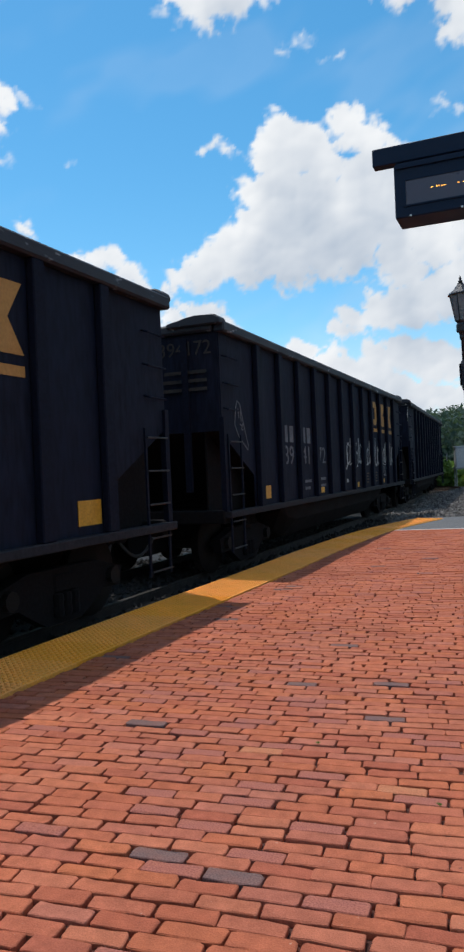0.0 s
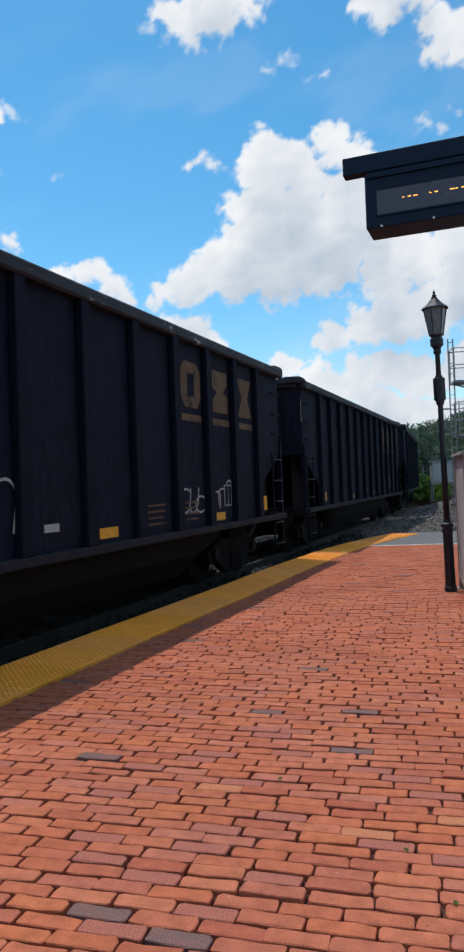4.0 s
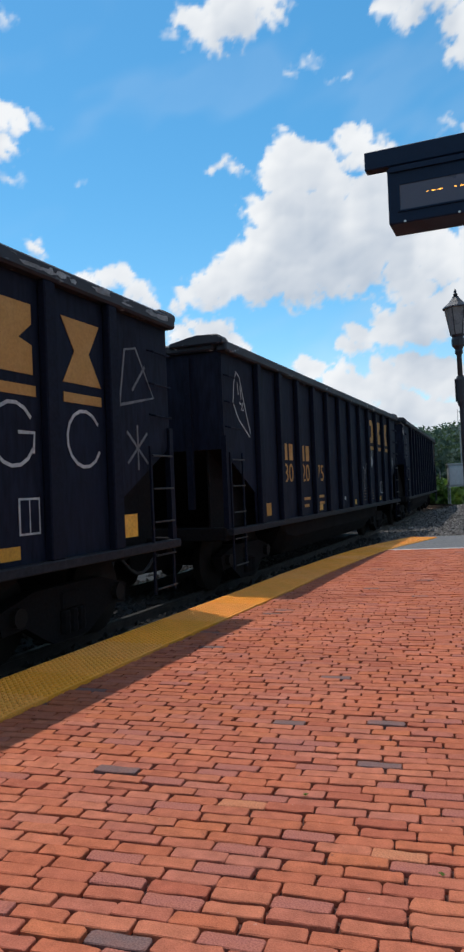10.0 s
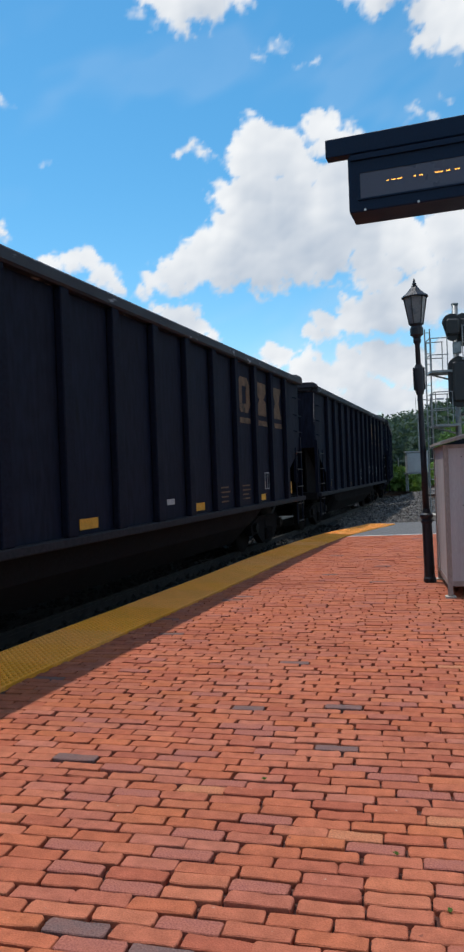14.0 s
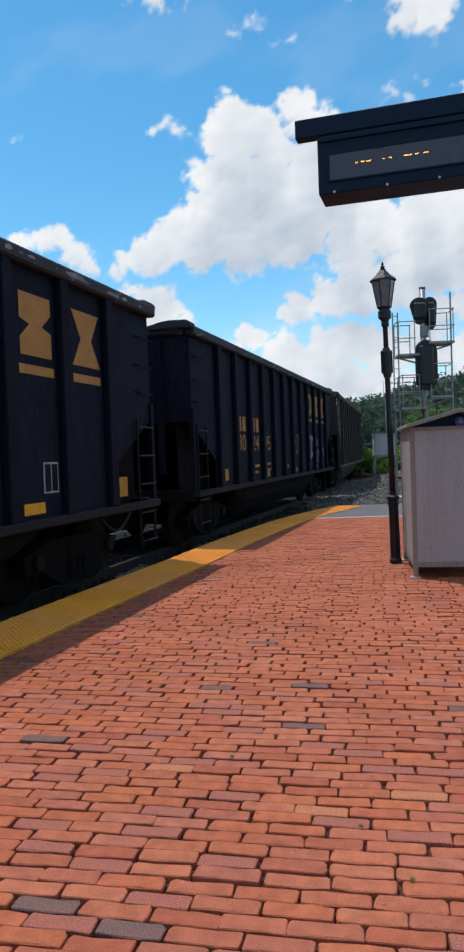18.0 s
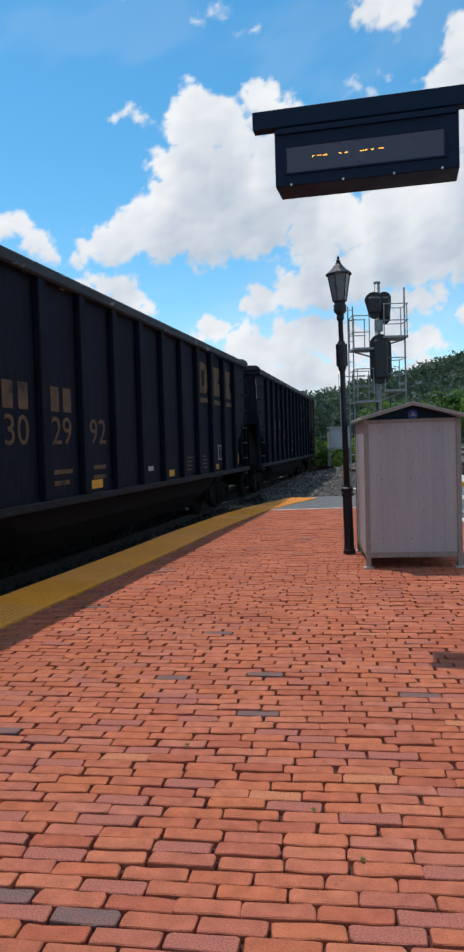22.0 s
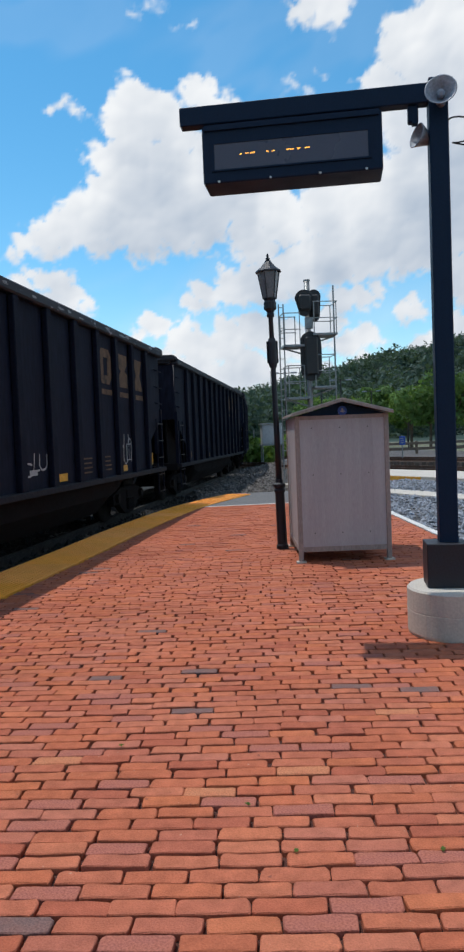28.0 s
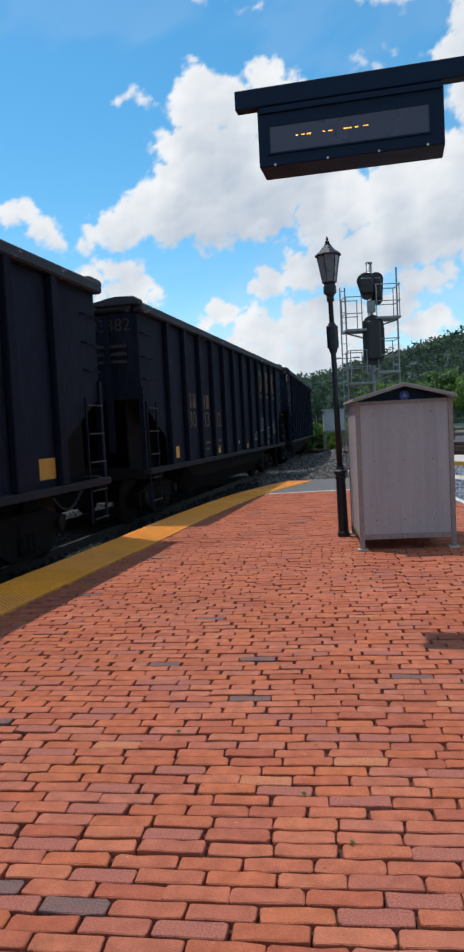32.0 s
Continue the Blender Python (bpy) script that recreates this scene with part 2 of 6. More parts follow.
M_CHORD = mat("scuffed_chord_paint", (0.007, 0.009, 0.017), 0.65, second=(0.013, 0.015, 0.024), scale=3, grain=30, stain=(0.26, 0.27, 0.29), stain_scale=7, stain_at=0.635, stretch=(0.55, 1, 1.6))
M_TANCHORD = mat("dusty_tan_chord_paint", (0.1, 0.088, 0.08), 0.75, second=(0.055, 0.047, 0.043), scale=2.2, grain=24, grain_amount=0.3, bump=0.1, spec=0.2, stretch=(0.4, 1, 1.5))
M_PEELED = mat("bare_peeled_metal", (0.3, 0.31, 0.32), 0.8, second=(0.16, 0.165, 0.175), scale=9, grain=40)
M_DUSTCHALK = mat("thin_grey_chalk", (0.2, 0.2, 0.21), 0.9, second=(0.1, 0.1, 0.11), scale=7, grain=60)
M_UNDER = mat("grimy_underframe", (0.0065, 0.0058, 0.0068), 0.95, second=(0.0095, 0.0082, 0.009), scale=4, grain=30, bump=0.2, spec=0.1)
M_WHEEL = mat("wheel_steel", (0.009, 0.007, 0.007), 0.8, 0.0, spec=0.15, second=(0.014, 0.011, 0.01), scale=5)
M_RUNG = mat("worn_rung_steel", (0.028, 0.028, 0.032), 0.6, 0.2, second=(0.014, 0.014, 0.016), scale=9)
M_BRIGHT = mat("worn_bright_steel", (0.6, 0.6, 0.58), 0.3, 0.9)
M_OCHRE = mat("ochre_lettering", (0.4, 0.2, 0.05), 0.7, second=(0.34, 0.165, 0.04), scale=5, grain=40, grain_amount=0.12, stain=(0.03, 0.025, 0.025), stain_scale=5, stain_at=0.68)
M_PATCH = mat("reflective_yellow", (0.56, 0.29, 0.03), 0.5, second=(0.46, 0.22, 0.02), scale=8, per="object", per_amount=0.3)
M_OFFWHITE = mat("chalk_white_paint", (0.42, 0.42, 0.42), 0.8, second=(0.26, 0.26, 0.27), scale=5, grain=40)
M_CREAM = mat("cream_spray_paint", (0.42, 0.36, 0.29), 0.8, second=(0.3, 0.26, 0.22), scale=3, grain=30)
M_LILAC = mat("pale_lilac_spray_paint", (0.42, 0.37, 0.42), 0.8, second=(0.3, 0.27, 0.33), scale=3, grain=30)
M_REDPAINT = mat("faded_red_spray_paint", (0.24, 0.05, 0.045), 0.8)
M_BLACKPAINT = mat("black_spray_paint", (0.02, 0.02, 0.022), 0.7)
M_DARKLETTER = mat("faded_black_lettering", (0.035, 0.03, 0.028), 0.8)
M_SIGNBLUE = mat("dark_navy_powder_coat", (0.0056, 0.0168, 0.041), 0.5, second=(0.0066, 0.019, 0.044), scale=3, grain=90, grain_amount=0.1, bump=0.04, spec=0.12)
M_SCREEN = mat("display_glass", (0.045, 0.056, 0.09), 0.3, second=(0.05, 0.06, 0.094), scale=2, grain=100, grain_amount=0.05, bump=0.0, spec=0.4)
M_LED = glow("amber_led", (1.0, 0.42, 0.05), 4.0)
M_IRON = mat("black_cast_iron", (0.008, 0.01, 0.017), 0.5, second=(0.012, 0.014, 0.022), scale=6, grain=80, bump=0.1)
M_LAMPGLASS = mat("frosted_lamp_glass", (0.11, 0.12, 0.14), 0.3, second=(0.14, 0.15, 0.17), scale=4, bump=0.02, spec=0.6)
M_HORN = mat("grey_horn_plastic", (0.25, 0.28, 0.34), 0.5, second=(0.21, 0.24, 0.29), scale=5)
M_CABLE = mat("black_cable", (0.02, 0.02, 0.022), 0.6)
M_BOARD = mat("weathered_mauve_board", (0.385, 0.365, 0.375), 0.75, second=(0.34, 0.32, 0.33), scale=2.5, grain=35, grain_amount=0.1, bump=0.1, stretch=(5, 5, 0.4),
              stain=(0.3, 0.26, 0.25), stain_scale=3.5, stain_at=0.72, per="object", per_amount=0.05)
M_TRIMBOARD = mat("taupe_trim_board", (0.3, 0.25, 0.23), 0.75, second=(0.25, 0.205, 0.19), scale=3, grain=35, stretch=(4, 4, 0.5))
M_ROOF = mat("pale_grey_shed_roof", (0.4, 0.37, 0.35), 0.7, second=(0.32, 0.29, 0.27), scale=4)
M_BLUESIGN = mat("blue_sign_face", (0.03, 0.09, 0.42), 0.45)
M_GALV = mat("galvanised_steel", (0.27, 0.285, 0.295), 0.5, 0.6, second=(0.2, 0.215, 0.225), scale=7, grain=60)
M_SIGNAL = mat("signal_black", (0.012, 0.013, 0.016), 0.5, second=(0.02, 0.02, 0.022), scale=5)
M_LENS = mat("dark_signal_lens", (0.02, 0.02, 0.022), 0.1, spec=0.8)
M_CASE = mat("grey_relay_case", (0.42, 0.44, 0.46), 0.5, second=(0.36, 0.38, 0.4), scale=3)
M_BARK = mat("bark", (0.12, 0.09, 0.065), 0.95, second=(0.07, 0.055, 0.04), scale=5, stretch=(3, 3, 0.5), bump=0.5)
M_WHITELINE = mat("white_edge_paint", (0.66, 0.66, 0.64), 0.8, second=(0.45, 0.44, 0.42), scale=6, grain=60)
M_WOODRAIL = mat("brown_guard_rail", (0.17, 0.13, 0.1), 0.85, second=(0.11, 0.085, 0.07), scale=4)


def leaf_mat(name, base, second, scale, vary=0.4):
    m = mat(name, base, 0.65, second=second, scale=scale, grain=scale * 8, grain_amount=0.3, bump=0.0, per="island", per_amount=vary, spec=0.15)
    nt = m.node_tree
    b = nt.nodes["Principled BSDF"]
    tr = nt.nodes.new("ShaderNodeBsdfTranslucent")
    tr.inputs[0].default_value = (base[0] * 1.8, base[1] * 1.8, base[2], 1)
    mx = nt.nodes.new("ShaderNodeMixShader")
    mx.inputs[0].default_value = 0.25
    nt.links.new(b.outputs[0], mx.inputs[1])
    nt.links.new(tr.outputs[0], mx.inputs[2])
    nt.links.new(mx.outputs[0], nt.nodes["Material Output"].inputs[0])
    return m


M_LEAF = leaf_mat("summer_leaves", (0.085, 0.15, 0.045), (0.05, 0.105, 0.035), 0.8)
M_LEAFBRIGHT = leaf_mat("sunlit_leaves", (0.125, 0.2, 0.05), (0.08, 0.15, 0.04), 0.8)
# Distance haze is painted into the hill's greens as a dull blue tint.
M_HAZEFOREST = leaf_mat("hill_forest", (0.055, 0.088, 0.068), (0.032, 0.058, 0.05), 0.06, 0.14)


# ---- mesh helpers ----
def box(bm, x0, x1, y0, y1, z0, z1, m=None, bevel=0.0):
    r = bmesh.ops.create_cube(bm, size=1, matrix=(m or Matrix()) @ Matrix.Translation(((x0 + x1) / 2, (y0 + y1) / 2, (z0 + z1) / 2))
                              @ Matrix.Diagonal((x1 - x0, y1 - y0, z1 - z0, 1)))
    if bevel:
        es = list({e for v in r["verts"] for e in v.link_edges})
        bmesh.ops.bevel(bm, geom=es, offset=bevel, segments=1, affect="EDGES", profile=0.7)
    return bm


def rod(bm, a, b, r0, r1=None, n=8, caps=True):
    a, b = Vector(a), Vector(b)
    d = b - a
    m = Matrix.Translation((a + b) / 2) @ d.to_track_quat("Z", "Y").to_matrix().to_4x4()
    bmesh.ops.create_cone(bm, cap_ends=caps, segments=n, radius1=r0, radius2=r0 if r1 is None else r1, depth=d.length, matrix=m)
    return bm


def lathe(bm, profile, n=20, m=None):
    """A turned solid from (radius, z) pairs."""
    m = m or Matrix()
    rings = [[bm.verts.new(m @ Vector((r * math.cos(2 * math.pi * k / n), r * math.sin(2 * math.pi * k / n), z))) for k in range(n)] for r, z in profile]
    for p, q in zip(rings[:-1], rings[1:]):
        for k in range(n):
            bm.faces.new((p[k], p[(k + 1) % n], q[(k + 1) % n], q[k]))
    if profile[0][0] > 0:
        bm.faces.new(list(reversed(rings[0])))
    if profile[-1][0] > 0:
        bm.faces.new(rings[-1])
    return bm


def prism(bm, pts, depth, m=None):
    """A flat outline (x, z) made solid along +y."""
    m = m or Matrix()
    a = [bm.verts.new(m @ Vector((x, 0, z))) for x, z in pts]
    b = [bm.verts.new(m @ Vector((x, depth, z))) for x, z in pts]
    bm.faces.new(a)
    bm.faces.new(list(reversed(b)))
    for k in range(len(pts)):
        j = (k + 1) % len(pts)
        bm.faces.new((a[j], a[k], b[k], b[j]))
    return bm


def mesh_of(name, bm, material, smooth=False):
    bmesh.ops.recalc_face_normals(bm, faces=bm.faces)
    me = bpy.data.meshes.new(name)
    bm.to_mesh(me)
    bm.free()
    me.materials.append(material)
    if smooth:
        for p in me.polygons:
            p.use_smooth = True
    return me


def part(name, bm, material, parent=None, label="", smooth=False, at=None):
    ob = new(name, mesh_of(name, bm, material, smooth) if isinstance(bm, bmesh.types.BMesh) else bm)
    if parent is not None:
        ob.parent = parent
    if at is not None:
        ob.matrix_basis = at
    if label:
        ob["label"] = label
    return ob


def thing(name, at, label, category, group="", kind=""):
    ob = new(name)
    ob.empty_display_size = 0.2
    ob.matrix_basis = at
    return tagged(ob, label, category, group, kind)


def BM():
    return bmesh.new()


def raw(name, verts, faces, material):
    me = bpy.data.meshes.new(name)
    me.from_pydata(verts, [], faces)
    me.materials.append(material)
    me.update()
    return me


# ---- the plan ----
RAIL_Z = -0.12
CAR_PITCH, CAR_BODY, CAR_FIRST, SIDE = 16.93, 15.2, -7.64, 1.61
TURN_S = (-400, 9, 26, 33, 43, 53, 63, 83, 123, 163, 700)
TURN_H = (14.4, 14.4, 13.8, 12.3, 8.8, 4.8, 0.4, -8.5, -26.5, -40, -40)
STEP = 0.25
LINE_S = np.arange(-420, 420, STEP)
LINE_H = np.radians(np.interp(LINE_S, TURN_S, TURN_H))
LINE_X = np.concatenate([[0], np.cumsum(np.sin(LINE_H[:-1]) * STEP)])
LINE_Y = np.concatenate([[0], np.cumsum(np.cos(LINE_H[:-1]) * STEP)])
k0 = int(np.argmin(abs(LINE_S - 9.25)))
LINE_X += -2.147 - LINE_X[k0]
LINE_Y += 9.26 - LINE_Y[k0]


def on_line(s, off=0.0):
    """A point of the track at s metres, off metres to the right of the cars' near side, and the heading."""
    x, y, h = (float(np.interp(s, LINE_S, v)) for v in (LINE_X, LINE_Y, LINE_H))
    return x + off * math.cos(h), y - off * math.sin(h), h


def smooth_line(pts, step):
    """Even points along a smooth line through a few given ones."""
    p = [Vector((*q, 0)) for q in pts]
    p = [2 * p[0] - p[1]] + p + [2 * p[-1] - p[-2]]
    dense = []
    for i in range(1, len(p) - 2):
        for k in range(60):
            t = k / 60
            a, b, c, d = p[i - 1], p[i], p[i + 1], p[i + 2]
            dense.append(0.5 * ((2 * b) + (c - a) * t + (2 * a - 5 * b + 4 * c - d) * t * t + (3 * b - a - 3 * c + d) * t ** 3))
    dense.append(p[-2])
    out, need = [dense[0]], step
    for a, b in zip(dense[:-1], dense[1:]):
        seg = (b - a).length
        while need <= seg:
            out.append(a + (b - a) * (need / seg))
            need += step
        need -= seg
    return out


EDGE = [(-6.75, -8.0), (-2.975, 6.06), (-2.1, 9.22), (-1.52, 11.3), (-0.8, 14.0), (0.38, 17.6), (2.0, 20.9)]
STRIP_W = 0.74
EDGE_LINE = smooth_line(EDGE, 0.61)


def right_edge(y):
    return 3.87 + (y - 9.64) * 0.1


def left_edge(y):
    xs, ys = [p.x for p in EDGE_LINE], [p.y for p in EDGE_LINE]
    return float(np.interp(y, ys, xs))


# ---- lettering, made while the scene is still empty ----
M_FAINT = mat("faded_ochre_lettering", (0.13, 0.075, 0.035), 0.8, second=(0.07, 0.045, 0.03), scale=5, stain=(0.03, 0.025, 0.02), stain_scale=5, stain_at=0.6)
NUMBERS = {2: "39 41 72", 3: "30 55 81", 4: "30 36 36", 7: "39 42 01", 8: "30 55 25", 9: "30 22 80", 5: "30 56 14", 19: "39 82 87", 10: "30 11 49", 11: "30 20 75", 12: "30 56 32", 13: "39 89 41", 16: "30 03 37", 17: "30 05 62",
           18: "30 24 95", 20: "30 48 12", 21: "30 29 92", 22: "30 11 09", 23: "39 76 12", 25: "30 17 36", 26: "30 44 18", 28: "30 13 41", 29: "30 39 04", 30: "30 33 82"}
END_NUMBERS = {2: "394172", 7: "394201", 10: "301149", 17: "300562", 30: "303382", 23: "397612"}
M_ENDMARK = mat("grimy_end_lettering", (0.03, 0.025, 0.022), 0.8, second=(0.018, 0.016, 0.016), scale=5)
M_CHALK = mat("dull_white_lettering", (0.14, 0.145, 0.16), 0.8, second=(0.07, 0.075, 0.09), scale=5, grain=40)
FONT_MESH = {}


def make_letters():
    """Every word and number that the cars carry, as thin meshes in the built-in font."""
    wanted = []
    for n, s in NUMBERS.items():
        wanted += [(w, 0.5, m, 0.0) for w in s.split() for m in (M_OCHRE, M_FAINT, M_DARKLETTER, M_CHALK)]
    wanted += [(s, 0.3, m, 0.0) for s in END_NUMBERS.values() for m in (M_ENDMARK, M_DARKLETTER)]
    wanted += [(s, 0.16, M_OCHRE, 0.0) for s in ("LD LMT", "LT WT", "232400", "53600")]
    wanted += [("2015", 0.3, M_OFFWHITE, 0.0)] + [(s, 2.1 if s == "M" else 1.92, M_CREAM, 0.05) for s in "MOUNTAI"]
    made = []
    for s, size, m, fat in wanted:
        if any(k == (s, size, m.name) for k, _ in made):
            continue
        cu = bpy.data.curves.new("letters", "FONT")
        cu.body, cu.size, cu.align_x, cu.align_y, cu.extrude, cu.offset, cu.resolution_u = s, size, "CENTER", "BOTTOM", 0.002, fat, 3
        ob = new("letters", cu)
        cu.materials.append(m)
        made.append(((s, size, m.name), ob))
    bpy.context.view_layer.update()
    dg = bpy.context.evaluated_depsgraph_get()
    for key, ob in made:
        FONT_MESH[key] = bpy.data.meshes.new_from_object(ob.evaluated_get(dg))
    for key, ob in made:
        cu = ob.data
        bpy.data.objects.remove(ob)
        bpy.data.curves.remove(cu)


make_letters()


# ---- sky and distance ----
EYE = Vector((0, 0.7, 1.5))


def cell_hash(i, j, k):
    """A repeatable number from 0 to 1 for every cell of a grid."""
    h = (i * 374761393 + j * 668265263 + k * 2147483647) & 0xFFFFFFFF
    h = ((h ^ (h >> 13)) * 1274126177) & 0xFFFFFFFF
    return ((h ^ (h >> 16)) & 0xFFFFFF) / float(0xFFFFFF)


def billow(u, v, k):
    """Rounded heads, one to a cell: 1 at a head's middle, 0 in the creases between."""
    iu, iv = np.floor(u).astype(np.int64), np.floor(v).astype(np.int64)
    best = np.full(u.shape, 9.0)
    for du in (-1, 0, 1):
        for dv in (-1, 0, 1):
            a, b = iu + du, iv + dv
            best = np.minimum(best, (a + cell_hash(a, b, k) - u) ** 2 + (b + cell_hash(a, b, k + 7) - v) ** 2)
    return 1 - np.clip(best, 0, 1)


def soft_noise(u, v, k):
    """Smooth value noise about 0."""
    iu, iv = np.floor(u).astype(np.int64), np.floor(v).astype(np.int64)
    fu, fv = u - iu, v - iv
    fu, fv = fu * fu * (3 - 2 * fu), fv * fv * (3 - 2 * fv)
    lo = cell_hash(iu, iv, k) * (1 - fu) + cell_hash(iu + 1, iv, k) * fu
    hi = cell_hash(iu, iv + 1, k) * (1 - fu) + cell_hash(iu + 1, iv + 1, k) * fu
    return lo * (1 - fv) + hi * fv - 0.5


def cloud_puffs():
    """Cumulus heads by azimuth, elevation and size in degrees."""
    bank = [(-11.6, 14.3, 0.8), (-10.4, 14.7, 1.1), (-8.8, 14.9, 1.5), (-7.2, 15.5, 2.0), (-5.6, 16.2, 2.4), (-3.7, 16.5, 2.8), (-1.8, 17.8, 3.4), (-2.6, 20.8, 2.4), (-2.6, 22.9, 1.8), (-1.3, 23.4, 2.0), (0.1, 23.1, 1.9), (-3.6, 21.5, 1.1), (1.1, 21.8, 1.9),
            (0.2, 19.2, 3.4), (2.0, 18.2, 3.5), (3.8, 24.1, 1.9), (2.8, 24.6, 1.1), (4.9, 23.2, 1.4), (4.4, 20.5, 2.5), (5.2, 17.9, 3.1), (3.3, 16.3, 2.7), (1.4, 15.8, 2.2), (-1.4, 15.0, 1.9), (-4.8, 14.7, 1.3), (6.3, 20.7, 2.4)]
    right = [(2.1, 10.0, 0.8), (3.3, 10.8, 1.4), (5.2, 11.4, 1.9), (7.7, 11.8, 2.3), (10.0, 12.5, 2.5), (12.8, 13.2, 2.6), (15.5, 13.4, 2.6), (18.2, 13.4, 2.6), (20.8, 13.7, 2.9), (9.2, 15.8, 2.2), (12.9, 16.2, 2.7), (16.5, 16.6, 3.1), (20.0, 17.5, 3.5),
             (21.8, 20.3, 3.5), (19.3, 21.4, 2.6), (23.4, 15.0, 3.8), (24.6, 18.0, 4.2), (23.3, 11.0, 2.4), (7.3, 14.2, 1.6), (6.4, 15.4, 2.2), (8.2, 16.8, 2.2)]
    upper = [(19.4, 25.6, 2.2), (21.3, 26.8, 2.6), (17.7, 24.2, 1.7), (20.2, 23.3, 2.6), (16.1, 24.6, 0.8), (23.1, 25.1, 3.3), (24.7, 22.0, 3.8), (26.0, 25.9, 3.3), (19.0, 27.1, 1.4)]
    low = [(-1.3, 8.7, 1.1), (0.0, 8.4, 1.3), (1.3, 7.4, 1.7), (2.8, 6.6, 2.0), (4.9, 7.2, 2.0), (7.0, 7.8, 2.1), (8.9, 7.2, 2.2), (6.0, 5.1, 2.2), (2.6, 4.5, 2.0), (7.8, 4.5, 2.0), (10.7, 6.5, 1.7), (13.9, 6.3, 1.4), (15.4, 7.2, 1.4), (13.4, 10.1, 1.5),
           (15.5, 10.3, 1.2), (18.6, 9.2, 0.9), (12.1, 8.6, 1.6), (19.7, 5.7, 1.7), (21.5, 6.8, 1.9), (0.3, 5.3, 1.9), (10.6, 3.5, 2.4), (15.2, 4.1, 1.9), (-2.4, 7.7, 0.9)]
    left = [(-10.2, 12.4, 0.7), (-9.2, 12.0, 1.1), (-8.0, 11.7, 1.3), (-7.2, 10.9, 1.2), (-6.3, 10.2, 0.8), (-11.2, 11.3, 1.0), (-8.6, 10.0, 1.7), (-16.5, 15.7, 1.0), (-15.3, 15.8, 1.1), (-14.2, 14.9, 1.0), (-18.2, 15.3, 1.0), (-13.6, 14.2, 0.7), (-22.0, 17.9, 0.7)]
    high = [(-9.4, 32.7, 0.9), (-7.8, 32.1, 1.5), (-6.1, 33.1, 2.0), (-3.9, 33.7, 1.7), (-7.0, 31.3, 0.7), (-10.6, 32.5, 0.5), (-1.9, 34.5, 1.2), (-5.3, 35.0, 1.9), (-23.6, 26.9, 1.2), (-22.9, 26.0, 1.0), (-24.1, 24.6, 1.2), (-25.0, 26.0, 1.8), (-26.6, 25.1, 2.4),
            (6.5, 32.7, 0.9), (8.2, 32.1, 1.1), (9.6, 32.3, 1.1), (11.3, 30.6, 1.4), (10.8, 28.8, 1.1), (12.7, 29.6, 2.1), (8.7, 33.9, 2.4), (-28.5, 22.5, 3.0)]
    wisps = [(-8.1, 23.7, 0.6), (-6.9, 23.9, 0.8), (-5.8, 23.5, 0.6), (1.5, 28.8, 0.4), (2.5, 28.9, 0.6), (-17.9, 16.8, 0.4), (10.6, 25.4, 0.4), (-0.2, 30.1, 1.0), (-1.7, 29.6, 0.6), (-10.7, 32.1, 0.8), (-23.5, 32.5, 0.8), (-23.2, 22.9, 0.7),
             (-18.2, 22.5, 0.4), (-21.3, 26.7, 0.8), (12.6, 25.5, 0.6), (10.1, 25.0, 0.9), (11.2, 24.7, 0.7), (13.3, 27.8, 0.9), (13.9, 28.2, 0.7)]
    rng = random.Random(7)
    # Unseen clouds added outside the view; their glow sets the ambient fill light.
    around = []
    for _ in range(62):
        a, e, r = rng.uniform(30, 325), math.degrees(math.asin(rng.uniform(0.05, 1))), rng.uniform(4, 11)
        a = a - 360 if a > 180 else a
        if abs((a + 48 + 180) % 360 - 180) * math.cos(radians(e)) > 16 + r or abs(e - 70) > 14 + r:
            if not (-36 < a < 30 and e < 52 + r):
                around.append((a, e, r))
    return bank + right + upper + low + left + high + around, wisps


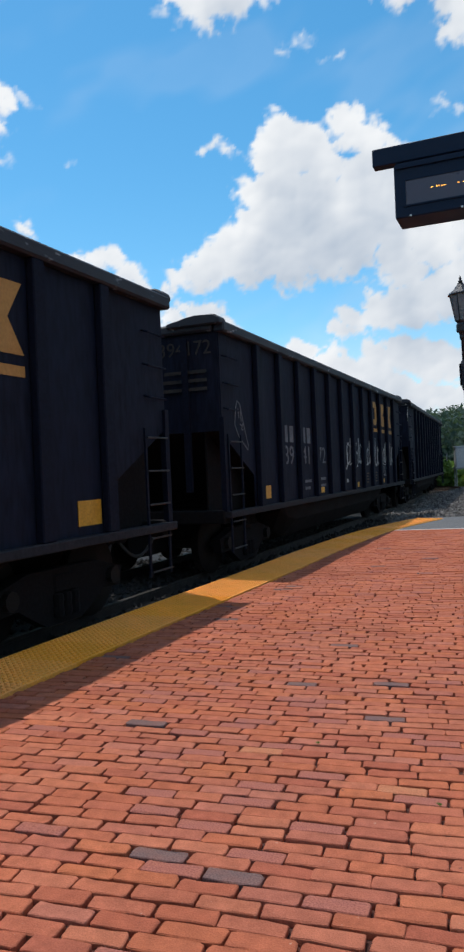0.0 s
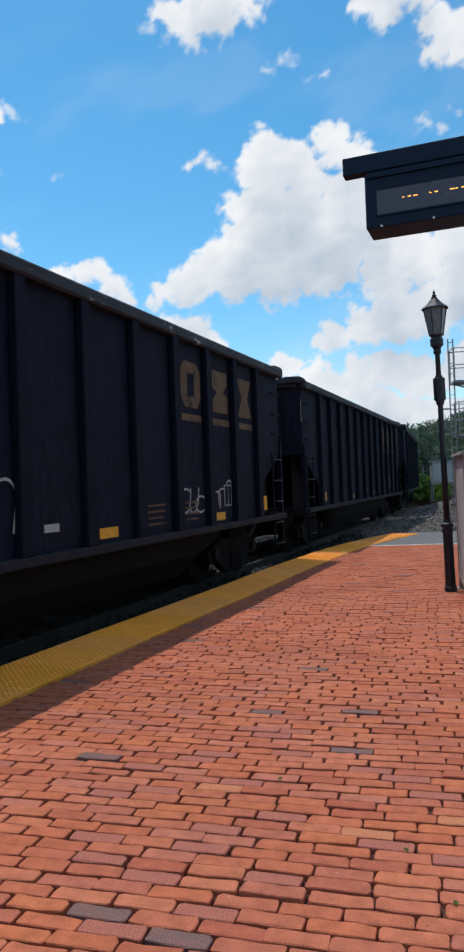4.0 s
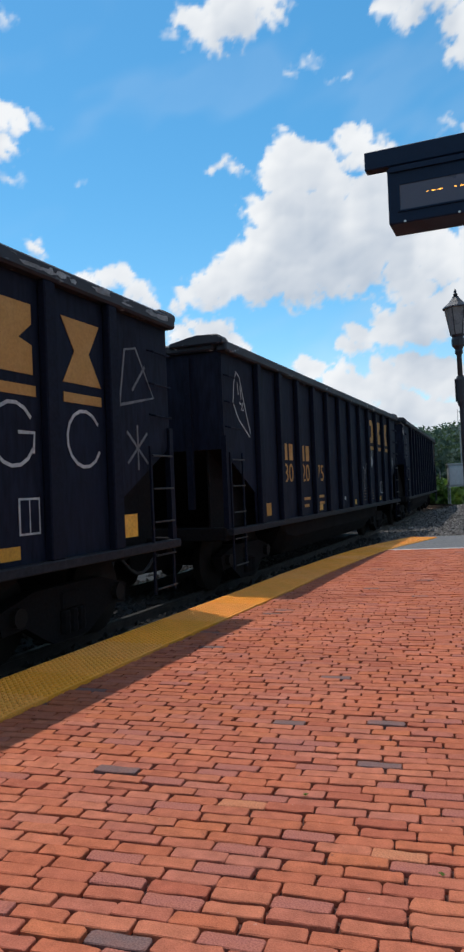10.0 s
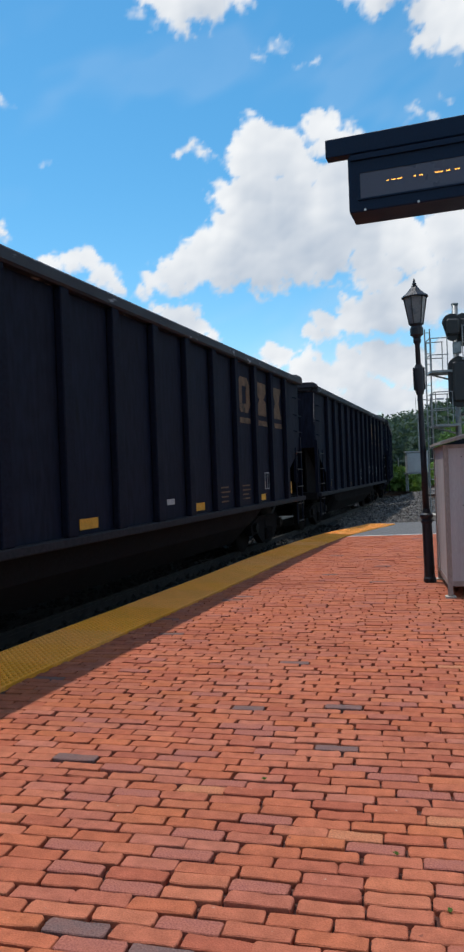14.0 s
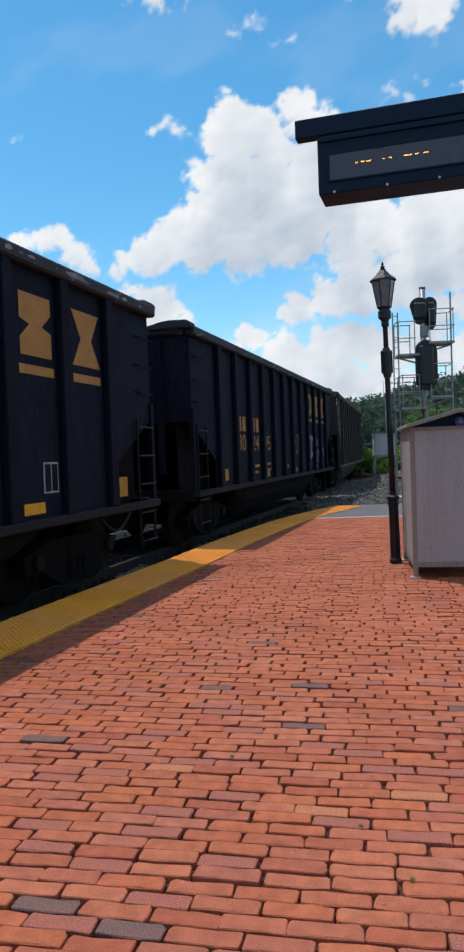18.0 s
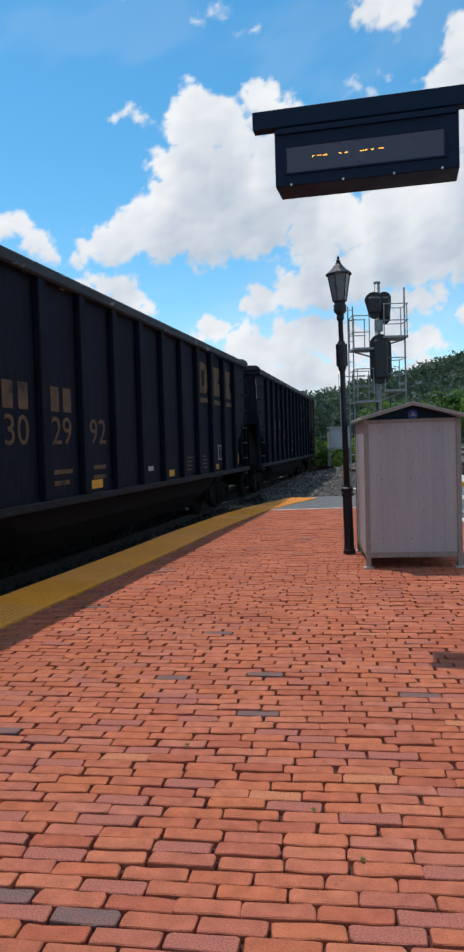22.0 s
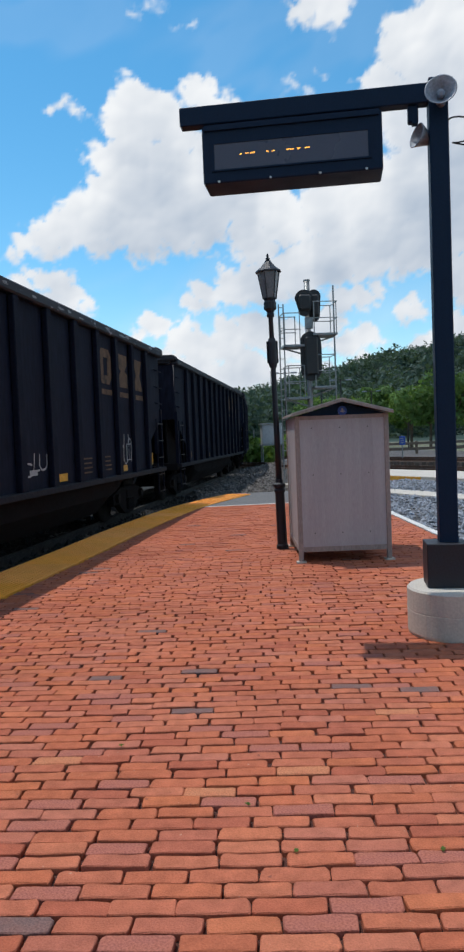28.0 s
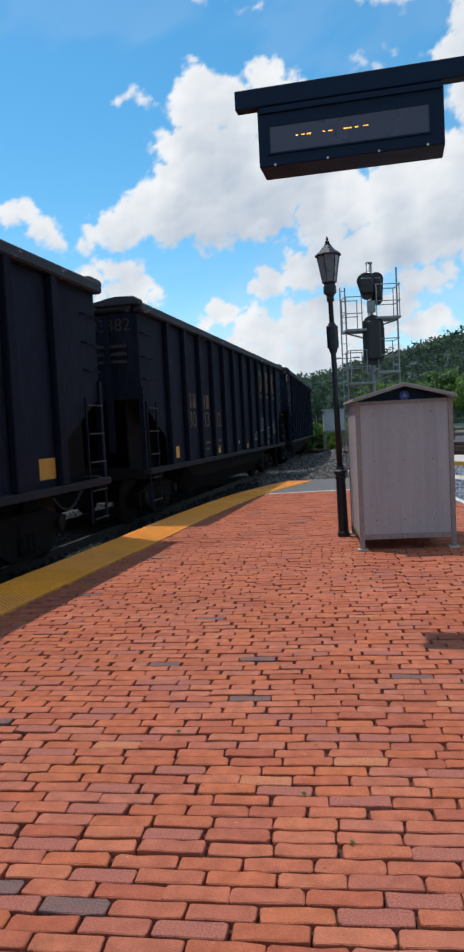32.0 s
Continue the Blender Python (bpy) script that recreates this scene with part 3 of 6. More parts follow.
def make_clouds():
    """Cumulus on a far dome: heads broken up into billows, sunlit tops and shaded undersides painted as white and grey,
    with thin veils between and painted haze low down.
    """
    puffs, wisps = cloud_puffs()
    az, el = np.meshgrid(np.concatenate([np.arange(-180, -40, 2.0), np.arange(-40, 46, 0.15), np.arange(46, 181, 2.0)]), np.concatenate([np.arange(-1, 46, 0.15), np.arange(46, 90, 2.0)]))
    cx = az * np.cos(np.radians(el))
    wu = soft_noise(cx * 0.5, el * 0.5, 31) + 0.5 * soft_noise(cx * 1.3, el * 1.3, 32) + 0.25 * soft_noise(cx * 3.1, el * 3.1, 33)
    wv = soft_noise(cx * 0.5, el * 0.5, 41) + 0.5 * soft_noise(cx * 1.3, el * 1.3, 42) + 0.25 * soft_noise(cx * 3.1, el * 3.1, 43)
    ua, ue = az + 0.9 * wu, el + 0.9 * wv
    body = np.full(az.shape, -9.0)
    for a, e, r in puffs:
        flat = np.where(ue < e, 1.25, 1.0)
        d = np.sqrt((((ua - a + 180) % 360 - 180) * np.cos(np.radians(el))) ** 2 + ((ue - e) * flat) ** 2)
        body = np.maximum(body, r - d)
    bu, bv = cx + 0.45 * wu, el + 0.45 * wv
    lumps = 0.9 * billow(bu / 2.3, bv / 2.0, 3) + 0.55 * billow(bu / 1.05, bv / 0.95, 13) + 0.3 * billow(bu / 0.5, bv / 0.46, 23) + 0.14 * billow(bu / 0.24, bv / 0.22, 5)
    thick = np.minimum(body, 2.2) + lumps - 1.3
    rags = soft_noise(cx * 2.2, el * 2.6, 51) + 0.6 * soft_noise(cx * 4.7, el * 5.3, 52) + 0.35 * soft_noise(cx * 9.5, el * 10.5, 53)
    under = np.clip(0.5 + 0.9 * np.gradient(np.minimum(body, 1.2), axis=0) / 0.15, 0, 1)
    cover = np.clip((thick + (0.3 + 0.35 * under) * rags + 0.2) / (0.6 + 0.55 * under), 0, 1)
    thin = np.full(az.shape, -9.0)
    for a, e, r in wisps:
        d = np.sqrt(((ua - a) * np.cos(np.radians(el))) ** 2 + ((ue - e) * 1.8) ** 2)
        thin = np.maximum(thin, (r * 1.25 - d) / (r * 1.1))
    bright = np.where((az > -9.5) & (az < -4.5), 0.85, 0.55)
    cover = np.maximum(cover, np.clip(thin + 0.75 * rags, 0, 1) * bright)
    veil = soft_noise(cx * 0.09 + el * 0.05, el * 0.22 - cx * 0.07, 61) + 0.5 * soft_noise(cx * 0.23, el * 0.5 - cx * 0.2, 62) + 0.25 * soft_noise(cx * 0.7, el * 1.3 - cx * 0.5, 63)
    # The last term paints haze, thickest at the horizon.
    cover = np.maximum(cover, np.clip(0.02 + 0.4 * veil, 0, 0.16) + 0.36 * np.exp(-np.clip(el, 0, 90) / 7.0))
    cover = cover * cover * (3 - 2 * cover)
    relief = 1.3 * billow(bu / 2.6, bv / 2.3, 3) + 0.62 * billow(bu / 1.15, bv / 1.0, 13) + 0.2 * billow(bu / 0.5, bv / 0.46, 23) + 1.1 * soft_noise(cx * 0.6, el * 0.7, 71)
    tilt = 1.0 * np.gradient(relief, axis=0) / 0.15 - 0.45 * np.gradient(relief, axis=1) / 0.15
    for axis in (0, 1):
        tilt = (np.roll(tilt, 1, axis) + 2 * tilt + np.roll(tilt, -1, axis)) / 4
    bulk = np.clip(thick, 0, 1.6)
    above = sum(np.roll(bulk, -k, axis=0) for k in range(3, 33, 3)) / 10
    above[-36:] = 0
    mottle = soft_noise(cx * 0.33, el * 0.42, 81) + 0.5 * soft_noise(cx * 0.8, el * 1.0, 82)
    # Sun and shade on the billows, baked into the emitted colour as "under".
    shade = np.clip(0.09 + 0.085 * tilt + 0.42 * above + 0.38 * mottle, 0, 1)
    R = 1800.0
    ra, re = np.radians(az), np.radians(el)
    co = np.stack([R * np.sin(ra) * np.cos(re), R * np.cos(ra) * np.cos(re), R * np.sin(re)], -1).reshape(-1, 3)
    h, w = az.shape
    i = np.arange(h * w).reshape(h, w)
    faces = np.stack([i[:-1, :-1], i[:-1, 1:], i[1:, 1:], i[1:, :-1]], -1).reshape(-1, 4)
    m = bpy.data.materials.new("cloud")
    m.use_nodes = True
    nt = m.node_tree
    n, l = nt.nodes, nt.links
    n.remove(n["Principled BSDF"])
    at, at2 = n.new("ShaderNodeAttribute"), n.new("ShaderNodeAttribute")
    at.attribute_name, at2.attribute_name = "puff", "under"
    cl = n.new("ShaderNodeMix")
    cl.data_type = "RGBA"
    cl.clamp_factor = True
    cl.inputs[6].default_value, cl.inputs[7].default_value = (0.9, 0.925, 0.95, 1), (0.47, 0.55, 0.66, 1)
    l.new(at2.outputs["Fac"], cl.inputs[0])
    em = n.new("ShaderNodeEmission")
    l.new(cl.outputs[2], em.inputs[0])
    tp = n.new("ShaderNodeBsdfTransparent")
    mx = n.new("ShaderNodeMixShader")
    l.new(at.outputs["Fac"], mx.inputs[0])
    l.new(tp.outputs[0], mx.inputs[1])
    l.new(em.outputs[0], mx.inputs[2])
    l.new(mx.outputs[0], n["Material Output"].inputs[0])
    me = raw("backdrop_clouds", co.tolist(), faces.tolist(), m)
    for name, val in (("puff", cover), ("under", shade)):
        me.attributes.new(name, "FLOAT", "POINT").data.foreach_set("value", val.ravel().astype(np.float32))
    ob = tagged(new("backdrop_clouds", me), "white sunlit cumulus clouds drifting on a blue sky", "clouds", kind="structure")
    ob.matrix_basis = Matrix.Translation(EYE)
    return ob


def polar(az, d, z=0.0):
    a = radians(az)
    return Vector((EYE.x + d * math.sin(a), EYE.y + d * math.cos(a), z))


def hill_height(az, d):
    """The wooded ridge, by azimuth and distance."""
    el = float(np.interp(az, (-60, -20, 0, 5, 8, 14, 18, 24, 32, 60), (1.2, 1.0, 1.1, 1.5, 2.25, 3.75, 4.6, 5.15, 5.7, 4.6)))
    top = 430 * math.tan(radians(el))
    f = min(max((d - 190) / 240, 0), 1)
    f = f * f * (3 - 2 * f)
    return top * f * (1 + 0.07 * noise.noise(Vector((az * 0.35, d * 0.02, 0)))) - 0.45


def leaf_cloud(rng, centre, radii, count, size):
    """Loose leaf-sized quads over an uneven crown."""
    v = rng.normal(size=(count, 3))
    v /= np.linalg.norm(v, axis=1)[:, None]
    rad = rng.uniform(0.55, 1.05, (count, 1)) ** 0.6
    c = np.array(centre) + v * rad * np.array(radii)
    a = rng.normal(size=(count, 3))
    a /= np.linalg.norm(a, axis=1)[:, None]
    b = np.cross(a, v)
    b /= np.linalg.norm(b, axis=1)[:, None] + 1e-6
    s = size * rng.uniform(0.6, 1.3, (count, 1))
    return np.stack([c - a * s - b * s * 0.6, c + a * s - b * s * 0.5, c + a * s * 0.9 + b * s * 0.6, c - a * s * 0.8 + b * s * 0.5], 1)


def quads(name, q, material):
    n = len(q)
    me = bpy.data.meshes.new(name)
    me.vertices.add(4 * n)
    me.vertices.foreach_set("co", q.astype(np.float32).ravel())
    me.loops.add(4 * n)
    me.loops.foreach_set("vertex_index", np.arange(4 * n, dtype=np.int32))
    me.polygons.add(n)
    me.polygons.foreach_set("loop_start", np.arange(0, 4 * n, 4, dtype=np.int32))
    me.materials.append(material)
    me.update(calc_edges=True)
    return me


def make_hill():
    azs, ds = np.arange(-60, 61, 1.5), np.arange(160, 640, 16)
    verts, faces = [], []
    for d in ds:
        for a in azs:
            p = polar(a, d)
            verts.append((p.x, p.y, hill_height(a, d)))
    w = len(azs)
    for j in range(len(ds) - 1):
        for k in range(w - 1):
            i = j * w + k
            faces.append((i, i + 1, i + w + 1, i + w))
    tagged(new("backdrop_hill", raw("backdrop_hill", verts, faces, M_HAZEFOREST)), "long wooded hill beyond the tracks, haze put into its colour", "hill", kind="structure")
    rng = np.random.default_rng(4)
    crowns = []
    for _ in range(2500):
        az, d = rng.uniform(-12, 36), 200 + 250 * rng.uniform() ** 0.8
        p = polar(az, d)
        r = 3.0 + 4.8 * rng.uniform() ** 1.7
        h = hill_height(az, d)
        crowns.append(leaf_cloud(rng, (p.x, p.y, h + r * 0.7), (r, r, r * rng.uniform(0.9, 1.45)), 190, r * 0.12))
    tagged(new("hill_forest", quads("hill_forest", np.concatenate(crowns), M_HAZEFOREST)), "dense green summer trees covering the hillside, blued for haze", "forest", kind="stuff")


def make_tree(at, height, spread, label, material, seed, group="", leaves=2600):
    rng = np.random.default_rng(seed)
    t = thing("tree", at, label, "tree", group)
    bm = BM()
    rod(bm, (0, 0, -0.3), (0.1, 0, height * 0.45), height * 0.028, height * 0.018, 9)
    tips = []
    for k in range(7):
        a = 2.4 * k + rng.uniform(0, 0.6)
        z0 = height * rng.uniform(0.25, 0.5)
        tip = Vector((math.cos(a) * spread * rng.uniform(0.4, 0.75), math.sin(a) * spread * rng.uniform(0.4, 0.75), height * rng.uniform(0.5, 0.88)))
        rod(bm, (0.05, 0, z0), tip, height * 0.012, height * 0.004, 6)
        tips.append(tip)
    part("trunk", bm, M_BARK, t)
    q = []
    for tip in tips + [Vector((0, 0, height * 0.8)), Vector((0.2 * spread, 0, height * 0.62)), Vector((-0.3 * spread, 0.2, height * 0.55))]:
        r = spread * rng.uniform(0.38, 0.6)
        q.append(leaf_cloud(rng, tip, (r, r, r * 0.8), leaves // 10, 0.16 + 0.008 * height))
    part("crown", quads("crown", np.concatenate(q), material), None, t)
    return t


def make_bush(at, r, label, material, seed):
    rng = np.random.default_rng(seed)
    q = [leaf_cloud(rng, (rng.uniform(-r, r) * 0.6, rng.uniform(-r, r) * 0.5, r * rng.uniform(0.3, 0.9)), (r * 0.6,) * 3, 260, 0.13) for _ in range(6)]
    ob = part("bush", quads("bush", np.concatenate(q), material), None)
    ob.matrix_basis = at
    return tagged(ob, label, "bush")



# ---- ground, platform, tracks ----
def make_ground():
    n = 60
    xs = np.concatenate([-np.geomspace(2600, 12, 30), np.geomspace(12, 2600, 30)])
    verts = [(x, y, -0.5) for y in xs for x in xs]
    faces = [(j * n + k, j * n + k + 1, (j + 1) * n + k + 1, (j + 1) * n + k) for j in range(n - 1) for k in range(n - 1)]
    tagged(new("ground", raw("ground", verts, faces, M_GROUND)), "grey soil and grass beside the tracks", "ground", kind="structure")


def rough_sheet(name, x0, x1, y0, y1, step, z, amp, material, label, keep=None):
    xs, ys = np.arange(x0, x1 + step, step), np.arange(y0, y1 + step, step)
    verts, faces = [], []
    for y in ys:
        for x in xs:
            verts.append((x, y, z + amp * noise.noise(Vector((x * 2.3, y * 2.3, 1))) + amp * 2 * noise.noise(Vector((x * 0.35, y * 0.35, 5)))))
    w = len(xs)
    for j in range(len(ys) - 1):
        for k in range(w - 1):
            if keep is None or keep((xs[k] + xs[k + 1]) / 2, (ys[j] + ys[j + 1]) / 2):
                i = j * w + k
                faces.append((i, i + 1, i + w + 1, i + w))
    return tagged(new(name, raw(name, verts, faces, material)), label, "gravel", kind="structure")


def stones(name, pts, size, material, label, seed):
    """Loose crushed stones, each an uneven wedge of its own."""
    rng = np.random.default_rng(seed)
    base = np.array([(1, 0, 0), (0, 1, 0), (-1, 0, 0), (0, -1, 0), (0.2, 0.1, 0.8), (0, 0, -0.7)], float)
    tri = np.array([(0, 1, 4), (1, 2, 4), (2, 3, 4), (3, 0, 4), (1, 0, 5), (2, 1, 5), (3, 2, 5), (0, 3, 5)])
    n = len(pts)
    v = base[None] * rng.uniform(0.55, 1.35, (n, 6, 3)) * (size * rng.uniform(0.6, 1.4, (n, 1, 1)))
    a = rng.uniform(0, 6.28, n)
    c, s = np.cos(a)[:, None], np.sin(a)[:, None]
    x, y = v[..., 0] * c - v[..., 1] * s, v[..., 0] * s + v[..., 1] * c
    v = np.stack([x, y, v[..., 2]], -1) + np.array(pts)[:, None]
    f = tri[None] + 6 * np.arange(n)[:, None, None]
    tagged(new(name, raw(name, v.reshape(-1, 3).tolist(), f.reshape(-1, 3).tolist(), material)), label, "gravel", kind="stuff")


def make_track(name, centre, half_len, heading, z, label, ties=True):
    """A straight track: two rails with head, web and foot on wooden sleepers."""
    t = thing(name, pose(centre[0], centre[1], z, 0, 0, -heading), label, "track", kind="structure")
    prof = [(-0.07, -0.17), (0.07, -0.17), (0.07, -0.15), (0.012, -0.13), (0.012, -0.045), (0.036, -0.035), (0.036, 0.0), (-0.036, 0.0), (-0.036, -0.035), (-0.012, -0.045), (-0.012, -0.13), (-0.07, -0.15)]
    for x in (-0.7525, 0.7525):
        part("rail", prism(BM(), [(x + a, b) for a, b in prof], 2 * half_len, Matrix.Translation((0, -half_len, 0))), M_RAIL, t)
    bm = BM()
    for k in range(int(2 * half_len / 0.55)):
        y = -half_len + 0.3 + k * 0.55
        box(bm, -1.28, 1.28, y - 0.11, y + 0.11, -0.36, -0.172)
    part("sleepers", bm, M_TIE, t)["kind"] = "stuff"


def make_main_track():
    t = thing("main_track", Matrix(), "curving main track under the passing train", "track", kind="structure")
    prof = [(-0.07, -0.17), (0.07, -0.17), (0.012, -0.13), (0.012, -0.045), (0.036, -0.035), (0.036, 0.0), (-0.036, 0.0), (-0.036, -0.035), (-0.012, -0.045), (-0.012, -0.13)]
    ss = np.arange(-60, 131, 1.0)
    for off in (-SIDE - 0.7525, -SIDE + 0.7525):
        verts, faces = [], []
        for s in ss:
            x, y, h = on_line(s, off)
            verts += [(x + a * math.cos(h), y - a * math.sin(h), RAIL_Z + b) for a, b in prof]
        m = len(prof)
        for j in range(len(ss) - 1):
            faces += [(j * m + k, j * m + (k + 1) % m, (j + 1) * m + (k + 1) % m, (j + 1) * m + k) for k in range(m)]
        part("rail", raw("rail", verts, faces, M_RAILDARK), None, t)
    bm = BM()
    for s in np.arange(-40, 110, 0.55):
        x, y, h = on_line(float(s), -SIDE)
        box(bm, -1.28, 1.28, -0.11, 0.11, RAIL_Z - 0.36, RAIL_Z - 0.172, Matrix.Translation((x, y, 0)) @ Matrix.Rotation(-h, 4, "Z"))
    part("sleepers", bm, M_TIE, t)["kind"] = "stuff"


BRICK_END = 17.1


def make_platform():
    """The slab that carries the bricks, the asphalt crossing beyond it and the painted edge lines."""
    ys = [-8 + k for k in range(26)] + [BRICK_END]
    top = [(left_edge(y), right_edge(y)) for y in ys]
    verts, faces = [], []
    for y, (a, b) in zip(ys, top):
        verts += [(a + 0.03, y, -0.026), (b, y, -0.026), (a + 0.03, y, -0.7), (b, y, -0.7)]
    for j in range(len(ys) - 1):
        i = 4 * j
        faces += [(i, i + 1, i + 5, i + 4), (i, i + 4, i + 6, i + 2), (i + 1, i + 3, i + 7, i + 5)]
    faces += [(0, 2, 3, 1), (i + 4, i + 5, i + 7, i + 6)]
    floor = tagged(new("pavement", raw("pavement", verts, faces, M_JOINT)), "red brick station platform laid in running bond", "platform", kind="structure")
    ys = np.linspace(BRICK_END, 20.9, 12)
    verts, faces = [], []
    for y in ys:
        a, b = left_edge(y) + 0.02, 4.75 + (y - BRICK_END) * 0.1
        verts += [(a, y, -0.012), (b, y, -0.012), (a, y, -0.6), (b, y, -0.6)]
    for j in range(len(ys) - 1):
        i = 4 * j
        faces += [(i, i + 1, i + 5, i + 4), (i, i + 4, i + 6, i + 2), (i + 1, i + 3, i + 7, i + 5)]
    faces += [(0, 2, 3, 1), (i + 4, i + 5, i + 7, i + 6)]
    tagged(new("road", raw("road", verts, faces, M_ASPHALT)), "grey asphalt crossing at the platform's end", "road", kind="structure")
    bm = BM()
    box(bm, left_edge(BRICK_END) + STRIP_W + 0.1, right_edge(BRICK_END) + 0.1, BRICK_END + 0.0, BRICK_END + 0.1, -0.2, 0.002)
    tagged(part("trim_end", bm, M_WHITELINE), "white painted line at the end of the bricks", "edge line", kind="structure")
    bm = BM()
    for k in range(22):
        y = -4 + k
        prism(bm, [(0, -0.4), (0.11, -0.4), (0.11, 0.012), (0, 0.012)], 0.985, Matrix.Translation((right_edge(y), y, 0)) @ Matrix.Rotation(-0.1, 4, "Z"))
    tagged(part("trim_side", bm, M_WHITELINE), "pale concrete edging along the bricks", "kerb", kind="structure")
    return floor


def make_strip():
    strip = thing("trim_tactile", Matrix(), "yellow tactile warning strip along the platform edge", "tactile strip", kind="structure")
    bm = BM()
    L, W = 0.606, STRIP_W
    box(bm, 0, W, 0, L, -0.03, 0.003)
    for i in range(12):
        for j in range(11):
            cx, cy = 0.045 + i * 0.059, 0.0275 + j * 0.0551
            r = bmesh.ops.create_cone(bm, cap_ends=True, segments=6, radius1=0.0245, radius2=0.016, depth=0.015, matrix=Matrix.Translation((cx, cy, 0.0105)))
    box(bm, 0, 0.02, 0, L, 0.004, 0.008)
    box(bm, W - 0.02, W, 0, L, 0.004, 0.008)
    tile = mesh_of("tactile_tile", bm, M_YELLOW)
    for a, b in zip(EDGE_LINE[:-1], EDGE_LINE[1:]):
        h = math.atan2(b.x - a.x, b.y - a.y)
        part("tactile_tile", tile, None, strip, at=Matrix.Translation((a.x, a.y, 0)) @ Matrix.Rotation(-h, 4, "Z"))
    verts, faces = [], []
    for p in EDGE_LINE:
        verts += [(p.x - 0.0, p.y, -0.034), (p.x + STRIP_W + 0.06, p.y, -0.034), (p.x, p.y, -0.7)]
    for j in range(len(EDGE_LINE) - 1):
        i = 3 * j
        faces += [(i, i + 1, i + 4, i + 3), (i, i + 3, i + 5, i + 2)]
    tagged(new("trim_coping", raw("trim_coping", verts, faces, M_CONC)), "concrete coping under the tactile strip", "kerb", kind="structure")


def make_right_side():
    """Gravel, walkways and rails on the other side of the platform."""
    def keep(x, y):
        return x > right_edge(y) + 0.05 and (y < BRICK_END or x > 4.7 + (y - BRICK_END) * 0.1)
    rough_sheet("ground_gravel", 3.2, 16, 4, 30, 0.4, -0.17, 0.02, M_BALLAST, "blue-grey crushed stone beside the platform", keep)
    rng = np.random.default_rng(8)
    pts = []
    while len(pts) < 9000:
        y = rng.uniform(8.5, 25)
        x = rng.uniform(right_edge(y) + 0.12, right_edge(y) + 5.5)
        if keep(x, y):
            pts.append((x, y, -0.15 + rng.uniform(0, 0.05)))
    stones("gravel", pts, 0.045, M_BLUESTONE, "loose blue-grey gravel beside the platform", 2)
    walk_m = pose(6.85, 18.6, -0.1, 0, 0, 19.6)
    for k in range(7):
        bm = box(BM(), -0.42, 0.42, -7 + 2.0 * k, -5.01 + 2.0 * k, -0.3, 0.03, bevel=0.012)
        tagged(part("concrete_slab", bm, M_CONC, at=walk_m), "weathered concrete walkway slab lying in gravel", "slab", "walkway slabs")
    pad = thing("boarding_pad", pose(10.6, 23.5, -0.1, 0, 0, 21), "low concrete boarding pad with a yellow front edge", "platform")
    part("slab", box(BM(), -1.3, 1.5, -9, 6.5, -0.4, 0.1, bevel=0.02), M_CONC, pad)
    part("ramp", prism(BM(), [(-1.3, -0.3), (1.5, -0.3), (1.5, 0.1), (-1.3, 0.1)], 2.5, Matrix.Translation((0, 6.52, -0.02))), M_ASPHALT, pad, "dark asphalt ramp")
    part("yellow_kerb", box(BM(), -1.36, -1.303, 1.5, 6.5, -0.35, 0.08), M_PATCH, pad, "worn yellow painted kerb")
    part("warning_band", box(BM(), 0.9, 1.5, -9, 0.5, 0.101, 0.108), M_YELLOW, pad, "yellow tactile band")
    make_track("track_side", (10.6, 32.0), 60, -22.0, 0.02, "rusty side track curving past the far platform")
    make_track("track_far", (15.5, 36.0), 60, -22.0, 0.1, "rusty second track beyond the boarding pad")


def make_ballast():
    def keep(x, y):
        return x < left_edge(min(y, 20.9)) + 0.05 if y < 21 else True
    rough_sheet("ground_ballast", -16, 26, -12, 74, 0.5, -0.3, 0.025, M_BALLAST, "grey crushed stone ballast around the rails", keep)
    rng = np.random.default_rng(5)
    pts = []
    for _ in range(15000):
        y = 21 + 22 * rng.uniform() ** 1.6
        x = rng.uniform(1.2, 11.5)
        pts.append((x, y, -0.28 + rng.uniform(0, 0.06) + 0.12 * math.exp(-((x - 2.6 - (y - 21) * 0.2) / 0.8) ** 2)))
    darkened = []
    for _ in range(7000):
        s = rng.uniform(-4, 24)
        x, y, h = on_line(float(s), rng.uniform(-3.4, -0.05))
        darkened.append((x, y, -0.29 + rng.uniform(0, 0.05)))
    stones("dusty_stones", darkened, 0.05, M_SHADESTONE, "ballast stones under the train, darkened for its shade", 9)
    # A near-black sheet stands in for the shade under and behind the train.
    verts, faces = [], []
    ss = np.arange(-40, 60, 1.0)
    for s in ss:
        for off in (-11, -3.9, -1.9, -0.02):
            x, y, h = on_line(float(s), off)
            verts.append((x, y, -0.27 + 0.02 * noise.noise(Vector((x, y, 0)))))
    for j in range(len(ss) - 1):
        faces += [(4 * j + k, 4 * j + k + 1, 4 * j + k + 5, 4 * j + k + 4) for k in range(3)]
    tagged(new("ground_trackbed", raw("ground_trackbed", verts, faces, M_SHADEBED)), "ballast around the rails, painted black for the train's shade", "gravel", kind="structure")
    stones("ballast_stones", pts, 0.05, M_STONE, "loose grey ballast stones around the rails", 6)


